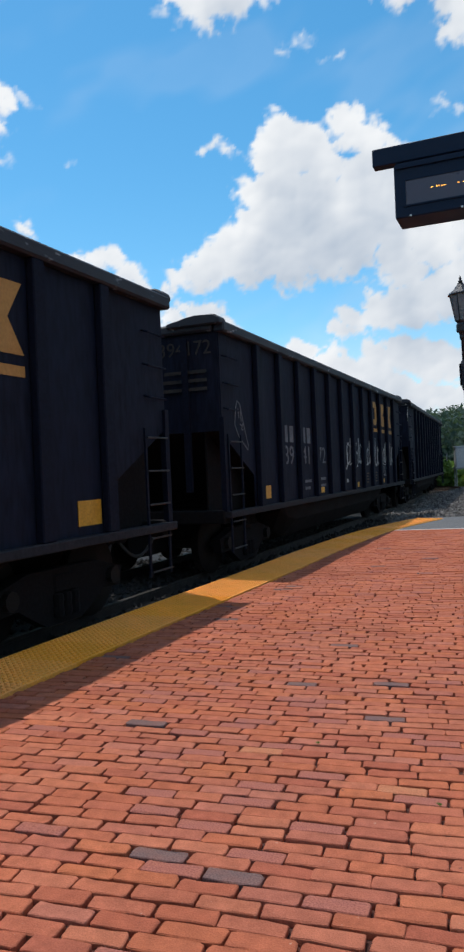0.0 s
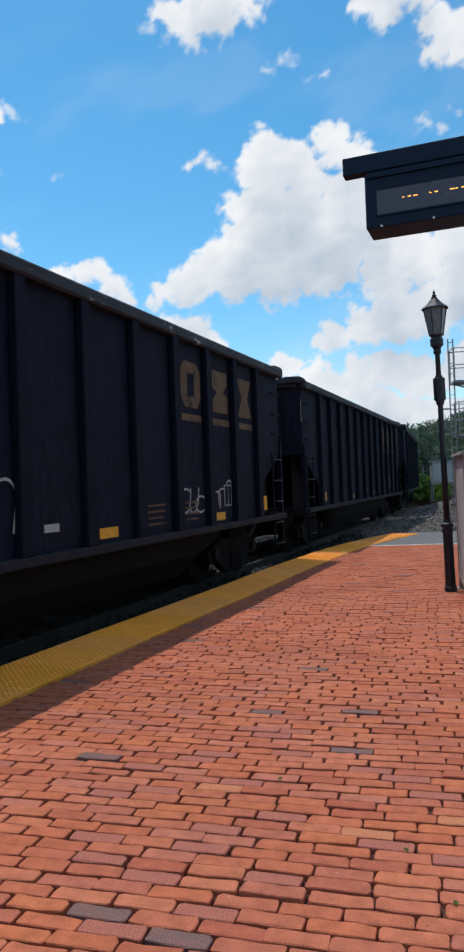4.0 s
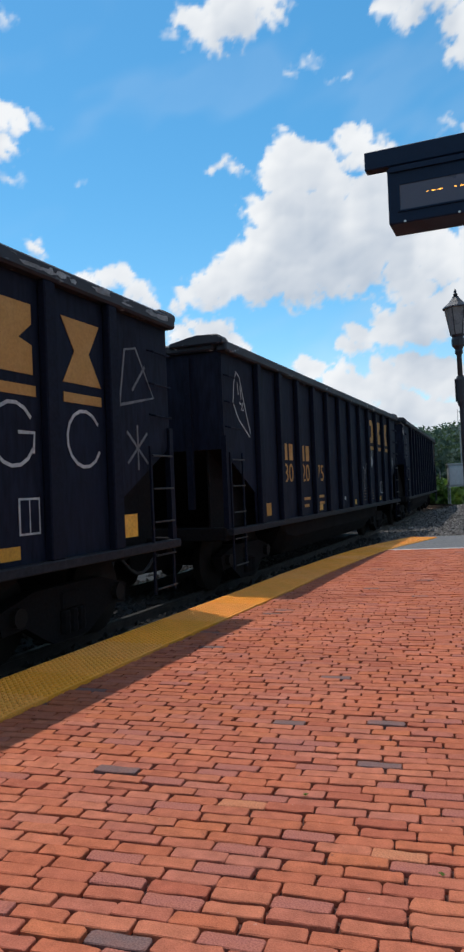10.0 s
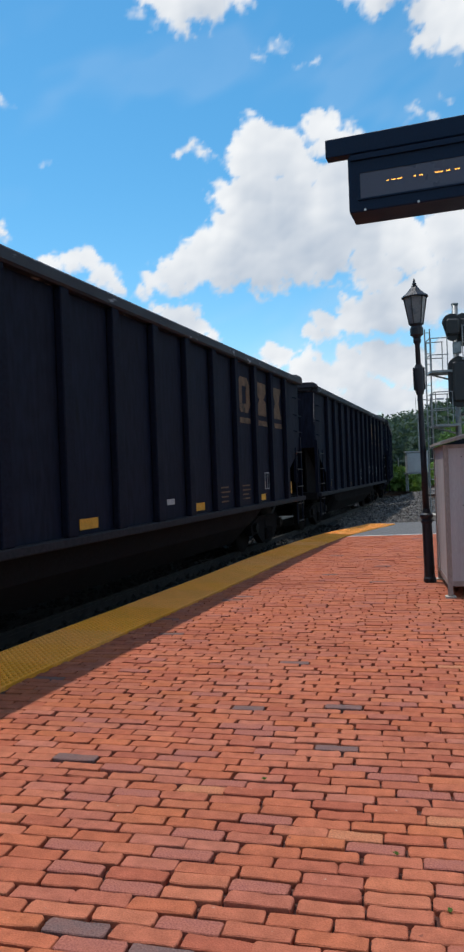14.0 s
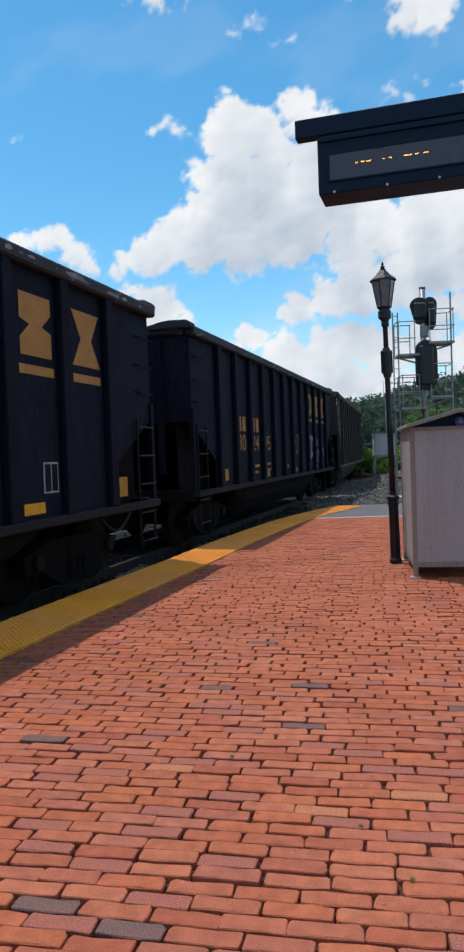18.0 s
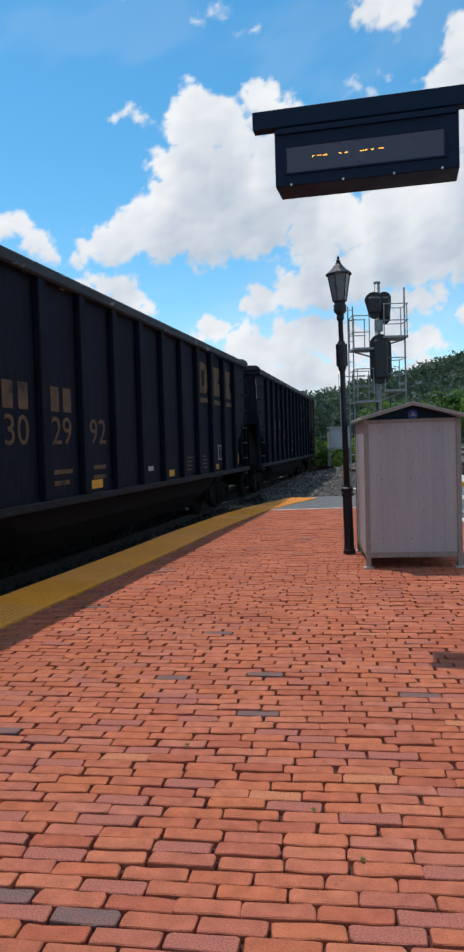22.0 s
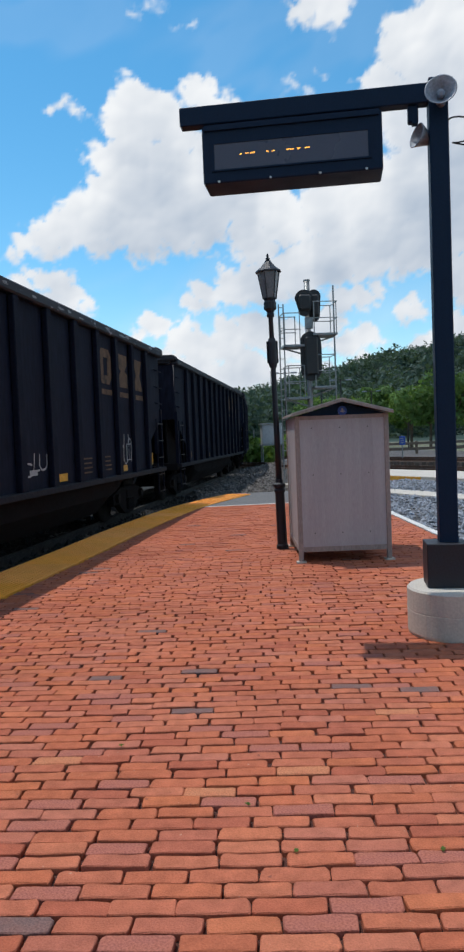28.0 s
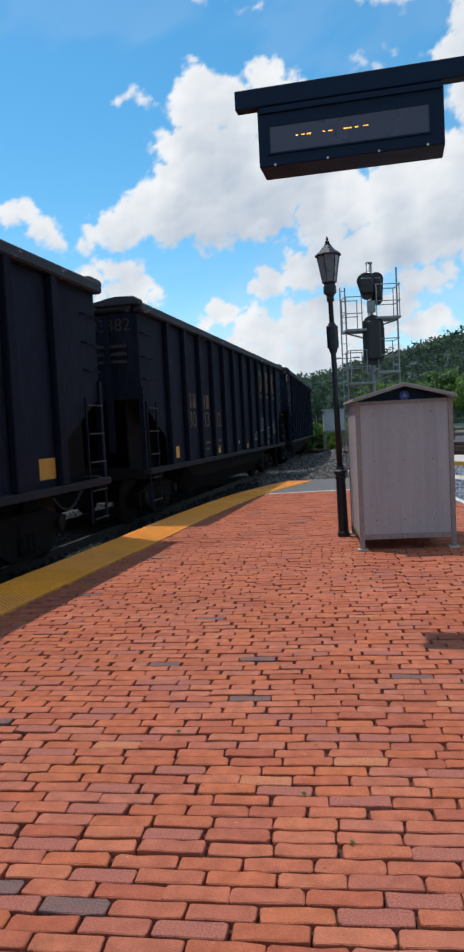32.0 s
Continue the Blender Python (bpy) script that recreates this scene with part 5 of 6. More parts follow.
def make_car(paint, ribs, riveted, label):
    """One open coal hopper: ribbed sides, chord, sloped ends, tub, trucks, ladders and couplers."""
    chord, sill, rib_w = (M_TANCHORD, M_TANCHORD, 0.118) if riveted else (M_CHORD, M_LITSILL, 0.1)
    car = thing("coal_hopper_car", pose(0, 0, -50), label, "railway car", "cars of the coal train")
    for sy in (-1, 1):
        bm = BM()
        y0, y1 = (-PANEL_Y, -PANEL_Y + 0.02) if sy < 0 else (PANEL_Y - 0.02, PANEL_Y)
        pts = [(-HALF + 1.3, 0.86), (HALF - 1.3, 0.86), (HALF - 1.28, 1.41), (HALF - 0.02, 2.06), (HALF - 0.02, 3.58), (-HALF + 0.02, 3.58), (-HALF + 0.02, 2.06), (-HALF + 1.28, 1.41)]
        prism(bm, pts, 0.02, Matrix.Translation((0, y0, 0)))
        part("side_sheet", bm, paint, car)
        for x in RIBS:
            bm = BM()
            prism(bm, [(x - rib_w, 0.9), (x + rib_w, 0.9), (x + rib_w * 0.85, 3.56), (x - rib_w * 0.85, 3.56)], 0.09, Matrix.Translation((0, sy * (PANEL_Y + 0.05) - 0.045 + (-0.002 if sy < 0 else 0.002), 0)))
            bmesh.ops.bevel(bm, geom=list(bm.edges), offset=0.012, segments=1, affect="EDGES")
            part("rib", bm, ribs, car)
        part("side_sill", box(BM(), -HALF, HALF, sy * 1.54 - 0.07, sy * 1.54 + 0.07, 0.8, 0.9, bevel=0.012), sill, car)
        part("top_chord", box(BM(), -HALF - 0.04, HALF + 0.04, sy * 1.53 - 0.09, sy * 1.53 + 0.09, 3.561, TOP, bevel=0.025), chord, car)
        for sx in (-1, 1):
            xc = sx * (HALF - 0.04)
            # Added dark plate that blocks light through the end opening, behind the ladder.
            part("end_web", prism(BM(), [(sx * (HALF - 2.2), 0.87), (sx * (HALF - 0.06), 0.87), (sx * (HALF - 0.06), 2.4), (sx * (HALF - 1.2), 2.4)], 0.03, Matrix.Translation((0, sy * 1.2 - 0.015, 0))), M_UNDER, car)
            part("corner_post", box(BM(), xc - 0.045, xc + 0.045, sy * 1.5 - 0.04, sy * 1.5 + 0.04, 0.9, 2.3), ribs, car)
            bm = BM()
            for dx in (0.12, 0.62):
                box(bm, sx * (HALF - dx) - 0.02, sx * (HALF - dx) + 0.02, sy * 1.55 - 0.012, sy * 1.55 + 0.012, 0.28 if dx < 0.7 else 0.9, 2.05)
            lad = part("ladder", bm, ribs, car)
            for k in range(5):
                z = 0.34 + 0.4 * k
                part("rung", rod(BM(), (sx * (HALF - 0.12), sy * 1.58, z), (sx * (HALF - 0.62), sy * 1.58, z), 0.012, n=6), M_RUNG, lad)
            for z in (2.42, 2.8, 3.2):
                bm = BM()
                rod(bm, (sx * (HALF - 0.1), sy * 1.58, z), (sx * (HALF - 0.52), sy * 1.58, z), 0.013, n=6)
                for dx in (0.1, 0.52):
                    rod(bm, (sx * (HALF - dx), sy * 1.49, z + 0.03), (sx * (HALF - dx), sy * 1.585, z), 0.013, n=5)
                part("grab_iron", bm, ribs, car)
    for sx in (-1, 1):
        xe = sx * (HALF - 0.015)
        # Riveted cars: dark rib paint puts the shade between cars into the end's colour.
        part("end_sheet", box(BM(), min(xe, xe - sx * 0.02), max(xe, xe - sx * 0.02), -1.475, 1.475, 2.1, 3.6), ribs if riveted else paint, car)
        for y in (-0.95, 0.0, 0.95):
            part("end_rib", box(BM(), min(xe, xe + sx * 0.07), max(xe, xe + sx * 0.07), y - 0.05, y + 0.05, 1.2, 3.5), ribs, car)
        for sy in (-1, 1):
            hump = [(sy * 1.6, 3.66), (sy * 1.6, TOP + 0.03), (sy * 1.52, TOP + 0.085), (sy * 1.2, TOP + 0.09), (sy * 1.05, TOP + 0.07), (sy * 0.72, TOP + 0.01), (sy * 0.72, 3.66)]
            cap = prism(BM(), hump, 0.26, Matrix.Translation((sx * HALF - 0.16, 0, 0)) @ Matrix(((0, 1, 0, 0), (1, 0, 0, 0), (0, 0, 1, 0), (0, 0, 0, 1))))
            bmesh.ops.bevel(cap, geom=list(cap.edges), offset=0.02, segments=1, affect="EDGES")
            part("corner_cap", cap, chord, car)
        part("end_chord", box(BM(), sx * HALF - 0.09, sx * HALF + 0.09, -1.43, 1.43, 3.58, TOP + 0.012, bevel=0.03), chord, car)
        bm = BM()
        v = [bm.verts.new(p) for p in ((xe, -1.47, 2.12), (xe, 1.47, 2.12), (sx * (HALF - 2.3), 1.47, 0.9), (sx * (HALF - 2.3), -1.47, 0.9))]
        bm.faces.new(v)
        v = [bm.verts.new(p) for p in ((xe - sx * 0.03, -1.47, 2.14), (xe - sx * 0.03, 1.47, 2.14), (sx * (HALF - 2.33), 1.47, 0.93), (sx * (HALF - 2.33), -1.47, 0.93))]
        bm.faces.new(list(reversed(v)))
        part("slope_sheet", bm, M_UNDER, car)
        part("end_sill", box(BM(), min(sx * (HALF - 0.2), sx * (HALF + 0.05)), max(sx * (HALF - 0.2), sx * (HALF + 0.05)), -1.5, 1.5, 0.72, 0.92, bevel=0.015), M_UNDER, car)
        part("end_deck", box(BM(), min(sx * (HALF - 1.9), sx * (HALF - 0.21)), max(sx * (HALF - 1.9), sx * (HALF - 0.21)), -1.3, 1.3, 0.8, 0.86), M_UNDER, car)
        bm = BM()
        box(bm, min(sx * HALF, sx * (HALF + 0.62)), max(sx * HALF, sx * (HALF + 0.62)), -0.09, 0.09, 0.56, 0.74, bevel=0.02)
        box(bm, min(sx * (HALF + 0.55), sx * (HALF + 0.86)), max(sx * (HALF + 0.55), sx * (HALF + 0.86)), -0.17, 0.17, 0.5, 0.8, bevel=0.05)
        part("coupler", bm, M_UNDER, car)
        bm = BM()
        pts = [Vector((sx * (HALF + 0.05 + 0.75 * a), -0.35 + 0.25 * a, 0.6 - 0.32 * math.sin(math.pi * a))) for a in np.linspace(0, 1, 8)]
        for a, b in zip(pts[:-1], pts[1:]):
            rod(bm, a, b, 0.025, n=6)
        part("brake_hose", bm, M_CABLE, car)
        make_truck(car, sx * (HALF - 1.75))
    part("centre_sill", box(BM(), -HALF, HALF, -0.18, 0.18, 0.24, 0.82), M_UNDER, car)
    bm = BM()
    prof = [(-1.42, 0.86), (-1.36, 0.5), (-1.05, 0.16), (-0.75, 0.08), (0.75, 0.08), (1.05, 0.16), (1.36, 0.5), (1.42, 0.86)]
    rings = []
    for x, sc in ((-4.7, 0.35), (-4.3, 0.75), (-3.8, 1.0), (3.8, 1.0), (4.3, 0.75), (4.7, 0.35)):
        rings.append([bm.verts.new((x, y, 0.86 - (0.86 - z) * sc)) for y, z in prof])
    for p, q in zip(rings[:-1], rings[1:]):
        for k in range(len(prof)):
            bm.faces.new((p[k], p[(k + 1) % len(prof)], q[(k + 1) % len(prof)], q[k]))
    bm.faces.new(rings[0])
    bm.faces.new(list(reversed(rings[-1])))
    part("hopper_tub", bm, M_TUB if riveted else M_UNDER, car, smooth=False)
    part("air_tank", rod(BM(), (5.0, 0.5, 0.6), (6.2, 0.5, 0.6), 0.16, n=12), M_UNDER, car)
    part("floor_plate", box(BM(), -HALF + 2.3, HALF - 2.3, -1.46, 1.46, 0.87, 0.9), M_UNDER, car)
    if riveted:
        part("seam_band", box(BM(), -HALF + 1.2, HALF - 1.2, -PANEL_Y - 0.012, -PANEL_Y - 0.004, 1.98, 2.03), paint, car)
        bm = BM()
        edges = [-HALF] + RIBS + [HALF]
        for a, b in zip(edges[:-1], edges[1:]):
            for k in range(4):
                x = a + 0.15 + (b - a - 0.3) * k / 3
                for z in (2.07, 0.97):
                    if z > 1 or 0 < edges.index(a) < 12:
                        rod(bm, (x, -PANEL_Y - 0.016, z), (x, -PANEL_Y + 0.002, z), 0.02, 0.026, 6)
        for x in (-HALF + 0.08, HALF - 0.08):
            for k in range(9):
                rod(bm, (x, -PANEL_Y - 0.016, 2.35 + 0.14 * k), (x, -PANEL_Y + 0.002, 2.35 + 0.14 * k), 0.02, 0.026, 6)
        part("rivets", bm, ribs, car)["kind"] = "stuff"
    return car


# ---- paint on the cars: lettering, patches and graffiti on the near side ----
def text_mesh(s, size, material):
    return FONT_MESH[(s, size, material.name)]


FACE_Y = -PANEL_Y - 0.006


def letters(car, s, x, z, size, material, label="", name="lettering", squeeze=1.0):
    ob = part(name, text_mesh(s, size, material), None, car, label, at=pose(x, FACE_Y, z, 90, 0, 0))
    if squeeze != 1.0:
        ob.scale.x = squeeze
    return ob


def plate(car, name, x0, x1, z0, z1, material, label="", lift=0.0):
    return part(name, box(BM(), x0, x1, FACE_Y - 0.003 - lift, FACE_Y + 0.005, z0, z1), material, car, label)


def strokes(car, lines, width, material, label, name="graffiti", lift=0.0):
    """Painted strokes: one flat ribbon along each line of (x, z)."""
    for ln in lines:
        p = [Vector((x, 0, z)) for x, z in ln]
        p = [q for k, q in enumerate(p) if k == 0 or (q - p[k - 1]).length > 1e-3]
        bm = BM()
        sides = []
        for k, q in enumerate(p):
            d = (p[min(k + 1, len(p) - 1)] - p[max(k - 1, 0)]).normalized()
            n = Vector((-d.z, 0, d.x)) * width / 2
            e = d * width * (-0.35 if k == 0 else 0.35 if k == len(p) - 1 else 0.0)
            sides.append([bm.verts.new(q + e + m + Vector((0, FACE_Y - 0.002 - lift, 0))) for m in (-n, n)])
        for a, b in zip(sides[:-1], sides[1:]):
            bm.faces.new((a[0], b[0], b[1], a[1]))
        part(name, bm, material, car, label)


def scribble(rng, x, z, w, h, loops):
    """A tag of about w by h metres: a run of slanted loops, arches and hooks that spell nothing."""
    def arc(cx, cz, rx, rz, a0, a1, n=9):
        return [(cx + rx * math.cos(a0 + (a1 - a0) * i / (n - 1)), cz + rz * math.sin(a0 + (a1 - a0) * i / (n - 1))) for i in range(n)]
    lines = []
    step = w / loops
    for k in range(loops):
        cx, g, low, tall = x + step * (k + 0.5), step * rng.uniform(0.42, 0.72), z + h * rng.uniform(0, 0.25), h * rng.uniform(0.5, 1.0)
        kind = rng.choice(("arch", "bowl", "ring", "hook", "stem"))
        if kind == "arch":
            p = [[(cx - g, low), (cx - g, low + tall * 0.6)] + arc(cx, low + tall * 0.6, g, tall * 0.4, math.pi * 0.95, 0.0) + [(cx + g, low)]]
        elif kind == "bowl":
            p = [[(cx - g, low + tall), (cx - g, low + tall * 0.4)] + arc(cx, low + tall * 0.4, g, tall * 0.4, math.pi * 1.05, 2 * math.pi) + [(cx + g, low + tall)]]
        elif kind == "ring":
            p = [arc(cx, low + tall * 0.4, g, tall * 0.4, 0.3, 7.4, 16) + [(cx + g * 1.3, low + tall)]]
        elif kind == "hook":
            p = [arc(cx, low + tall * 0.5, g, tall * 0.5, 0.9, 5.4, 12)]
        else:
            p = [[(cx - g * 0.5, low + tall), (cx - g * 0.6, low), (cx + g, low + tall * 0.08)]]
        lean = rng.uniform(0.05, 0.22)
        lines += [[(a + (b - low) * lean + rng.uniform(-0.006, 0.006), b) for a, b in ln] for ln in p]
    return lines


def ragged(rng, x, z, w, h, n=11):
    """An uneven flake outline about w by h metres."""
    return [(x + w / 2 * math.cos(a) * rng.uniform(0.55, 1.1), z + h / 2 * math.sin(a) * rng.uniform(0.55, 1.1)) for a in (2 * math.pi * k / n for k in range(n))]


def flake(car, pts, y, label):
    part("peeled_patch", prism(BM(), pts, 0.003, Matrix.Translation((0, y - 0.003, 0))), M_PEELED, car, label)


def chord_scuffs(car, rng, x0, x1, count):
    """Bare flakes along the outer face of the top chord, thickest near its lower edge."""
    for _ in range(count):
        h = rng.uniform(0.03, 0.085)
        flake(car, ragged(rng, rng.uniform(x0, x1), 3.6 + h / 2 + rng.uniform(0, 0.02), rng.uniform(0.08, 0.42), h), -1.621, "bare flake of peeled paint on the top chord")


def logo(car, material, shift=0):
    """Three big block shapes over short bars, in place of the maker's letters."""
    for k, kind in ((9, 0), (10, 1), (11, 2)):
        x, w, h, z = panel_mid(k + shift) + 0.06, 0.34, 0.66, 2.64
        if kind == 0:
            outer = [(-0.6, 0), (0.6, 0), (1, 0.2), (1, 0.8), (0.6, 1), (-0.6, 1), (-1, 0.8), (-1, 0.2), (-0.35, 0.25), (-0.35, 0.75), (0.35, 0.75), (0.35, 0.25), (-0.34, 0.24), (-0.99, 0.19)]
        elif kind == 1:
            outer = [(-0.9, 0), (0.9, 0), (0.9, 0.42), (0.35, 0.5), (0.9, 0.72), (0.9, 1), (-0.9, 1), (-0.9, 0.58), (-0.35, 0.5), (-0.9, 0.28)]
        else:
            outer = [(-1, 0), (1, 0), (0.38, 0.5), (1, 1), (-1, 1), (-0.38, 0.5)]
        part("logo_shape", prism(BM(), [(x + a * w, z + b * h) for a, b in outer], 0.006, Matrix.Translation((0, FACE_Y - 0.003, 0))), material, car, "large plain block letter shape")
        plate(car, "logo_bar", x - w, x + w, 2.44, 2.54, material)


def dress(car, number, material, style, rng, end=12):
    """Reporting bars, running number, data bars, patches."""
    if number:
        a, b, c = number.split()
        for k, s in ((2, a), (3, b), (4, c)):
            letters(car, s, panel_mid(k), 1.48, 0.5, material, "faded car number digits", "car_number", squeeze=1.18)
        for k in (2, 3):
            for dx in (-0.17, 0.17):
                plate(car, "mark_block", panel_mid(k) + dx - 0.11, panel_mid(k) + dx + 0.11, 1.99, 2.3, material)
        for j, z in enumerate((1.2, 1.06) if style != "bars" else ()):
            plate(car, "data_bar", panel_mid(3) - 0.26, panel_mid(3) + 0.26 - 0.1 * j, z, z + 0.055, material)
            plate(car, "data_bar", panel_mid(4) - 0.2, panel_mid(4) + 0.24, z + 0.02, z + 0.075, material)
    if style == "bars":
        for k in (4, 7, 9, 11):
            plate(car, "reflector_bar", panel_mid(k) - 0.5, panel_mid(k) - 0.42, 1.0, 1.52, M_PATCH, "upright yellow reflector bar")
    else:
        plate(car, "reflector_patch", panel_mid(1) - 0.38, panel_mid(1) + 0.02, 1.0, 1.22, M_PATCH, "yellow reflector patch")
        x = panel_mid(12) - 0.62 if end == 12 else panel_mid(end) + 0.02
        plate(car, "reflector_patch", x, x + 0.42, 1.0, 1.26, M_PATCH, "yellow reflector patch")
        for k in (4, 7, 10) if end == 12 else (4, 7):
            plate(car, "reflector_patch", panel_mid(k) - 0.3, panel_mid(k) + 0.1, 0.95, 1.07, M_PATCH, "yellow reflector patch")
    for k in (8, 9):
        for j in range(4):
            plate(car, "data_bar", panel_mid(k) - 0.25, panel_mid(k) + rng.uniform(0.1, 0.25), 1.02 + 0.08 * j, 1.045 + 0.08 * j, M_DARKLETTER if material is M_DARKLETTER else M_FAINT)
    if end != 12:
        plate(car, "white_tag", panel_mid(9) - 0.2, panel_mid(9) + 0.2, 1.05, 1.13, M_OFFWHITE)
        return
    x = panel_mid(10) + 0.1
    fr = plate(car, "data_frame", x, x + 0.3, 1.16, 1.5, M_OFFWHITE, "white outlined data panel")
    part("field", box(BM(), x + 0.02, x + 0.28, FACE_Y - 0.005, FACE_Y - 0.0035, 1.18, 1.48), M_CARBLACK, fr)
    part("divider", box(BM(), x + 0.14, x + 0.155, FACE_Y - 0.0065, FACE_Y - 0.0052, 1.18, 1.48), M_OFFWHITE, fr)
    plate(car, "white_tag", panel_mid(6) - 0.2, panel_mid(6) + 0.05, 1.1, 1.18, M_OFFWHITE)


def arrow(car, rng, material=None, low=0.0, size=1.0):
    x = -HALF + 0.75
    lines = [[(-0.38, 2.72), (-0.3, 3.1), (-0.18, 3.3), (-0.02, 3.22), (0.2, 2.7), (0.45, 2.22), (0.42, 2.12), (0.1, 2.3), (-0.12, 2.42), (-0.2, 2.5), (-0.38, 2.72)],
             [(-0.14, 3.1), (-0.1, 2.9)], [(0.0, 3.05), (0.03, 2.82)], [(0.12, 2.75), (0.02, 2.6), (0.14, 2.62)], [(-0.05, 2.74), (0.03, 2.72)]]
    strokes(car, [[(x + a * size, 2.7 - low + (b - 2.7) * size) for a, b in ln] for ln in lines], 0.028, material or M_CHALK, "thin outline drawing in white spray paint")


def end_number(car, s, material):
    part("end_number", text_mesh(s, 0.3, material), None, car, "small number on the end sheet", at=Matrix.Translation((-HALF - 0.025, -0.95, 3.2)) @ pose(0, 0, 0, 90, 0, -90))
    for j in range(3):
        part("end_data_bar", box(BM(), -HALF - 0.026, -HALF - 0.02, -1.3, -0.6 + 0.1 * j, 2.98 - 0.13 * j, 3.03 - 0.13 * j), material, car)


def make_train():
    RIBS[:] = ELEVEN
    wide = make_car(M_CARBLACK, M_CARRIB, False, "black ribbed steel coal hopper car with wide end panels")
    RIBS[:] = TWELVE
    protos = {"wide": wide, "black": make_car(M_CARBLACK, M_CARRIB, False, "black ribbed steel coal hopper car with ochre lettering"),
              "tan": make_car(M_CARTAN, M_TANRIB, True, "faded tan riveted coal hopper car with dark stakes"),
              "brown": make_car(M_CARBROWN, M_BROWNRIB, True, "rusty brown coal hopper car streaked with grey")}
    kinds = {13: "tan", 23: "tan", 19: "brown", 3: "wide", 4: "wide", 12: "wide"}
    cars = {}
    for n in range(-1, 35):
        rng = random.Random(100 + n)
        kind = kinds.get(n, "black")
        car = copy_thing(protos[kind], Matrix())
        RIBS[:] = ELEVEN if kind == "wide" else TWELVE
        ink = M_DARKLETTER if kind in ("tan", "brown") else M_CHALK if n == 2 else M_FAINT if n in (3, 5, 12, 14, 20, 21, 22, 24, 25, 26, 29, 30) else M_OCHRE
        logo(car, M_OCHRE if n in (1, 2, 3, 4, 10, 11, 12, 17, 18) else ink if kind in ("tan", "brown") else M_FAINT, -1 if kind == "wide" or n in (1, 29) else 0)
        dress(car, NUMBERS.get(n, ""), ink, "bars" if n == 7 else "patches", rng, 11 if n in (1, 29) else 12)
        if n in (2, 3, 4, 7, 9, 11, 12, 5):
            arrow(car, rng, M_OFFWHITE if n in (9, 11) else None, {2: 0.5, 9: -0.08, 7: 0.15}.get(n, -0.12), {2: 0.65, 9: 1.15}.get(n, 0.85))
        if n in END_NUMBERS and n != 23:
            end_number(car, END_NUMBERS[n], M_ENDMARK)
        if n == 23:
            arrow(car, rng, M_BLACKPAINT)
            end_number(car, END_NUMBERS[n], M_DARKLETTER)
        if n == 7:
            for k, s, z in ((3, "LD LMT", 1.19), (3, "LT WT", 1.03), (4, "232400", 1.22), (4, "53600", 1.06)):
                letters(car, s, panel_mid(k), z, 0.16, M_OCHRE, "small weight lettering", "weight_lettering")
        if n == 2:
            for k in (6, 7, 8, 9, 10, 11):
                strokes(car, scribble(rng, panel_mid(k) - 0.47, 1.42, 0.94, 0.7, 4), 0.055, M_OFFWHITE, "white spray-painted tag")
        if n in (0, 4, 9, 10, 16, 17, 22, 26):
            chord_scuffs(car, rng, *{4: (-1.5, 7.4, 44), 9: (-7.4, -2.5, 26), 10: (3.5, 7.5, 18), 17: (1.0, 7.5, 26)}.get(n, (-7.0, 7.0, 14)))
        if n == 11:
            x = panel_mid(9) + 0.1
            for dx, z, w, h in ((0.0, 2.08, 0.34, 0.34), (-0.12, 2.16, 0.12, 0.34), (0.05, 2.3, 0.13, 0.36), (panel_mid(12) - x - 0.1, 2.1, 0.1, 0.4), (panel_mid(12) - x, 2.16, 0.09, 0.34)):
                flake(car, ragged(rng, x + dx, z, w, h), FACE_Y + 0.002, "ragged pale patch of peeled paint")
            strokes(car, scribble(rng, panel_mid(8) - 0.42, 1.22, 0.86, 0.72, 4), 0.03, M_DUSTCHALK, "faint grey spray-painted tag")
        if n == 4:
            z, x = 1.1, panel_mid(6)
            strokes(car, [[(x, z), (x + 0.1, z + 0.75), (x + 0.3, z + 0.7), (x + 0.1, z + 0.4), (x + 0.4, z + 0.1)]], 0.022, M_DUSTCHALK, "thin white chalk letter")
            x = panel_mid(7)
            strokes(car, [[(x, z), (x + 0.05, z + 0.75), (x + 0.4, z + 0.45), (x + 0.02, z)]], 0.022, M_DUSTCHALK, "thin white chalk letter")
            x = panel_mid(8)
            strokes(car, [[(x - 0.1, z + 0.55), (x + 0.3, z + 0.4), (x, z + 0.15)]], 0.022, M_DUSTCHALK, "thin white chalk arrow")
            strokes(car, scribble(rng, panel_mid(11) - 0.3, 1.35, 0.5, 0.35, 3), 0.018, M_DUSTCHALK, "small white tag")
            for k in (2, 3, 4):
                strokes(car, scribble(rng, panel_mid(k) - 0.3, 1.28, 0.6, 0.16, 4), 0.016, M_DUSTCHALK, "small chalked tag")
        if n == 10:
            for k, s in enumerate("MOUNTAIN"):
                letters(car, s, panel_mid(k) + (0.0 if k else 0.1), 2.0 if k else 1.85, 1.92 if k else 2.1, M_CREAM, "tall cream graffiti letter", "graffiti_letter", squeeze=0.5 if k != 6 else 0.9)
            for k in (5, 6, 7, 8):
                strokes(car, scribble(rng, panel_mid(k) - 0.45, 1.0, 0.9, 0.8, 4), 0.045, M_DUSTCHALK, "pale spray-painted scrawl")
            strokes(car, [[(panel_mid(8) - 0.2, 2.9), (panel_mid(8) - 0.4, 2.6), (panel_mid(8) + 0.2, 2.3)], [(panel_mid(9) - 0.3, 2.6), (panel_mid(9) + 0.2, 2.5)]], 0.09, M_CREAM, "cream graffiti arrow")
            x, z = panel_mid(12), 2.2
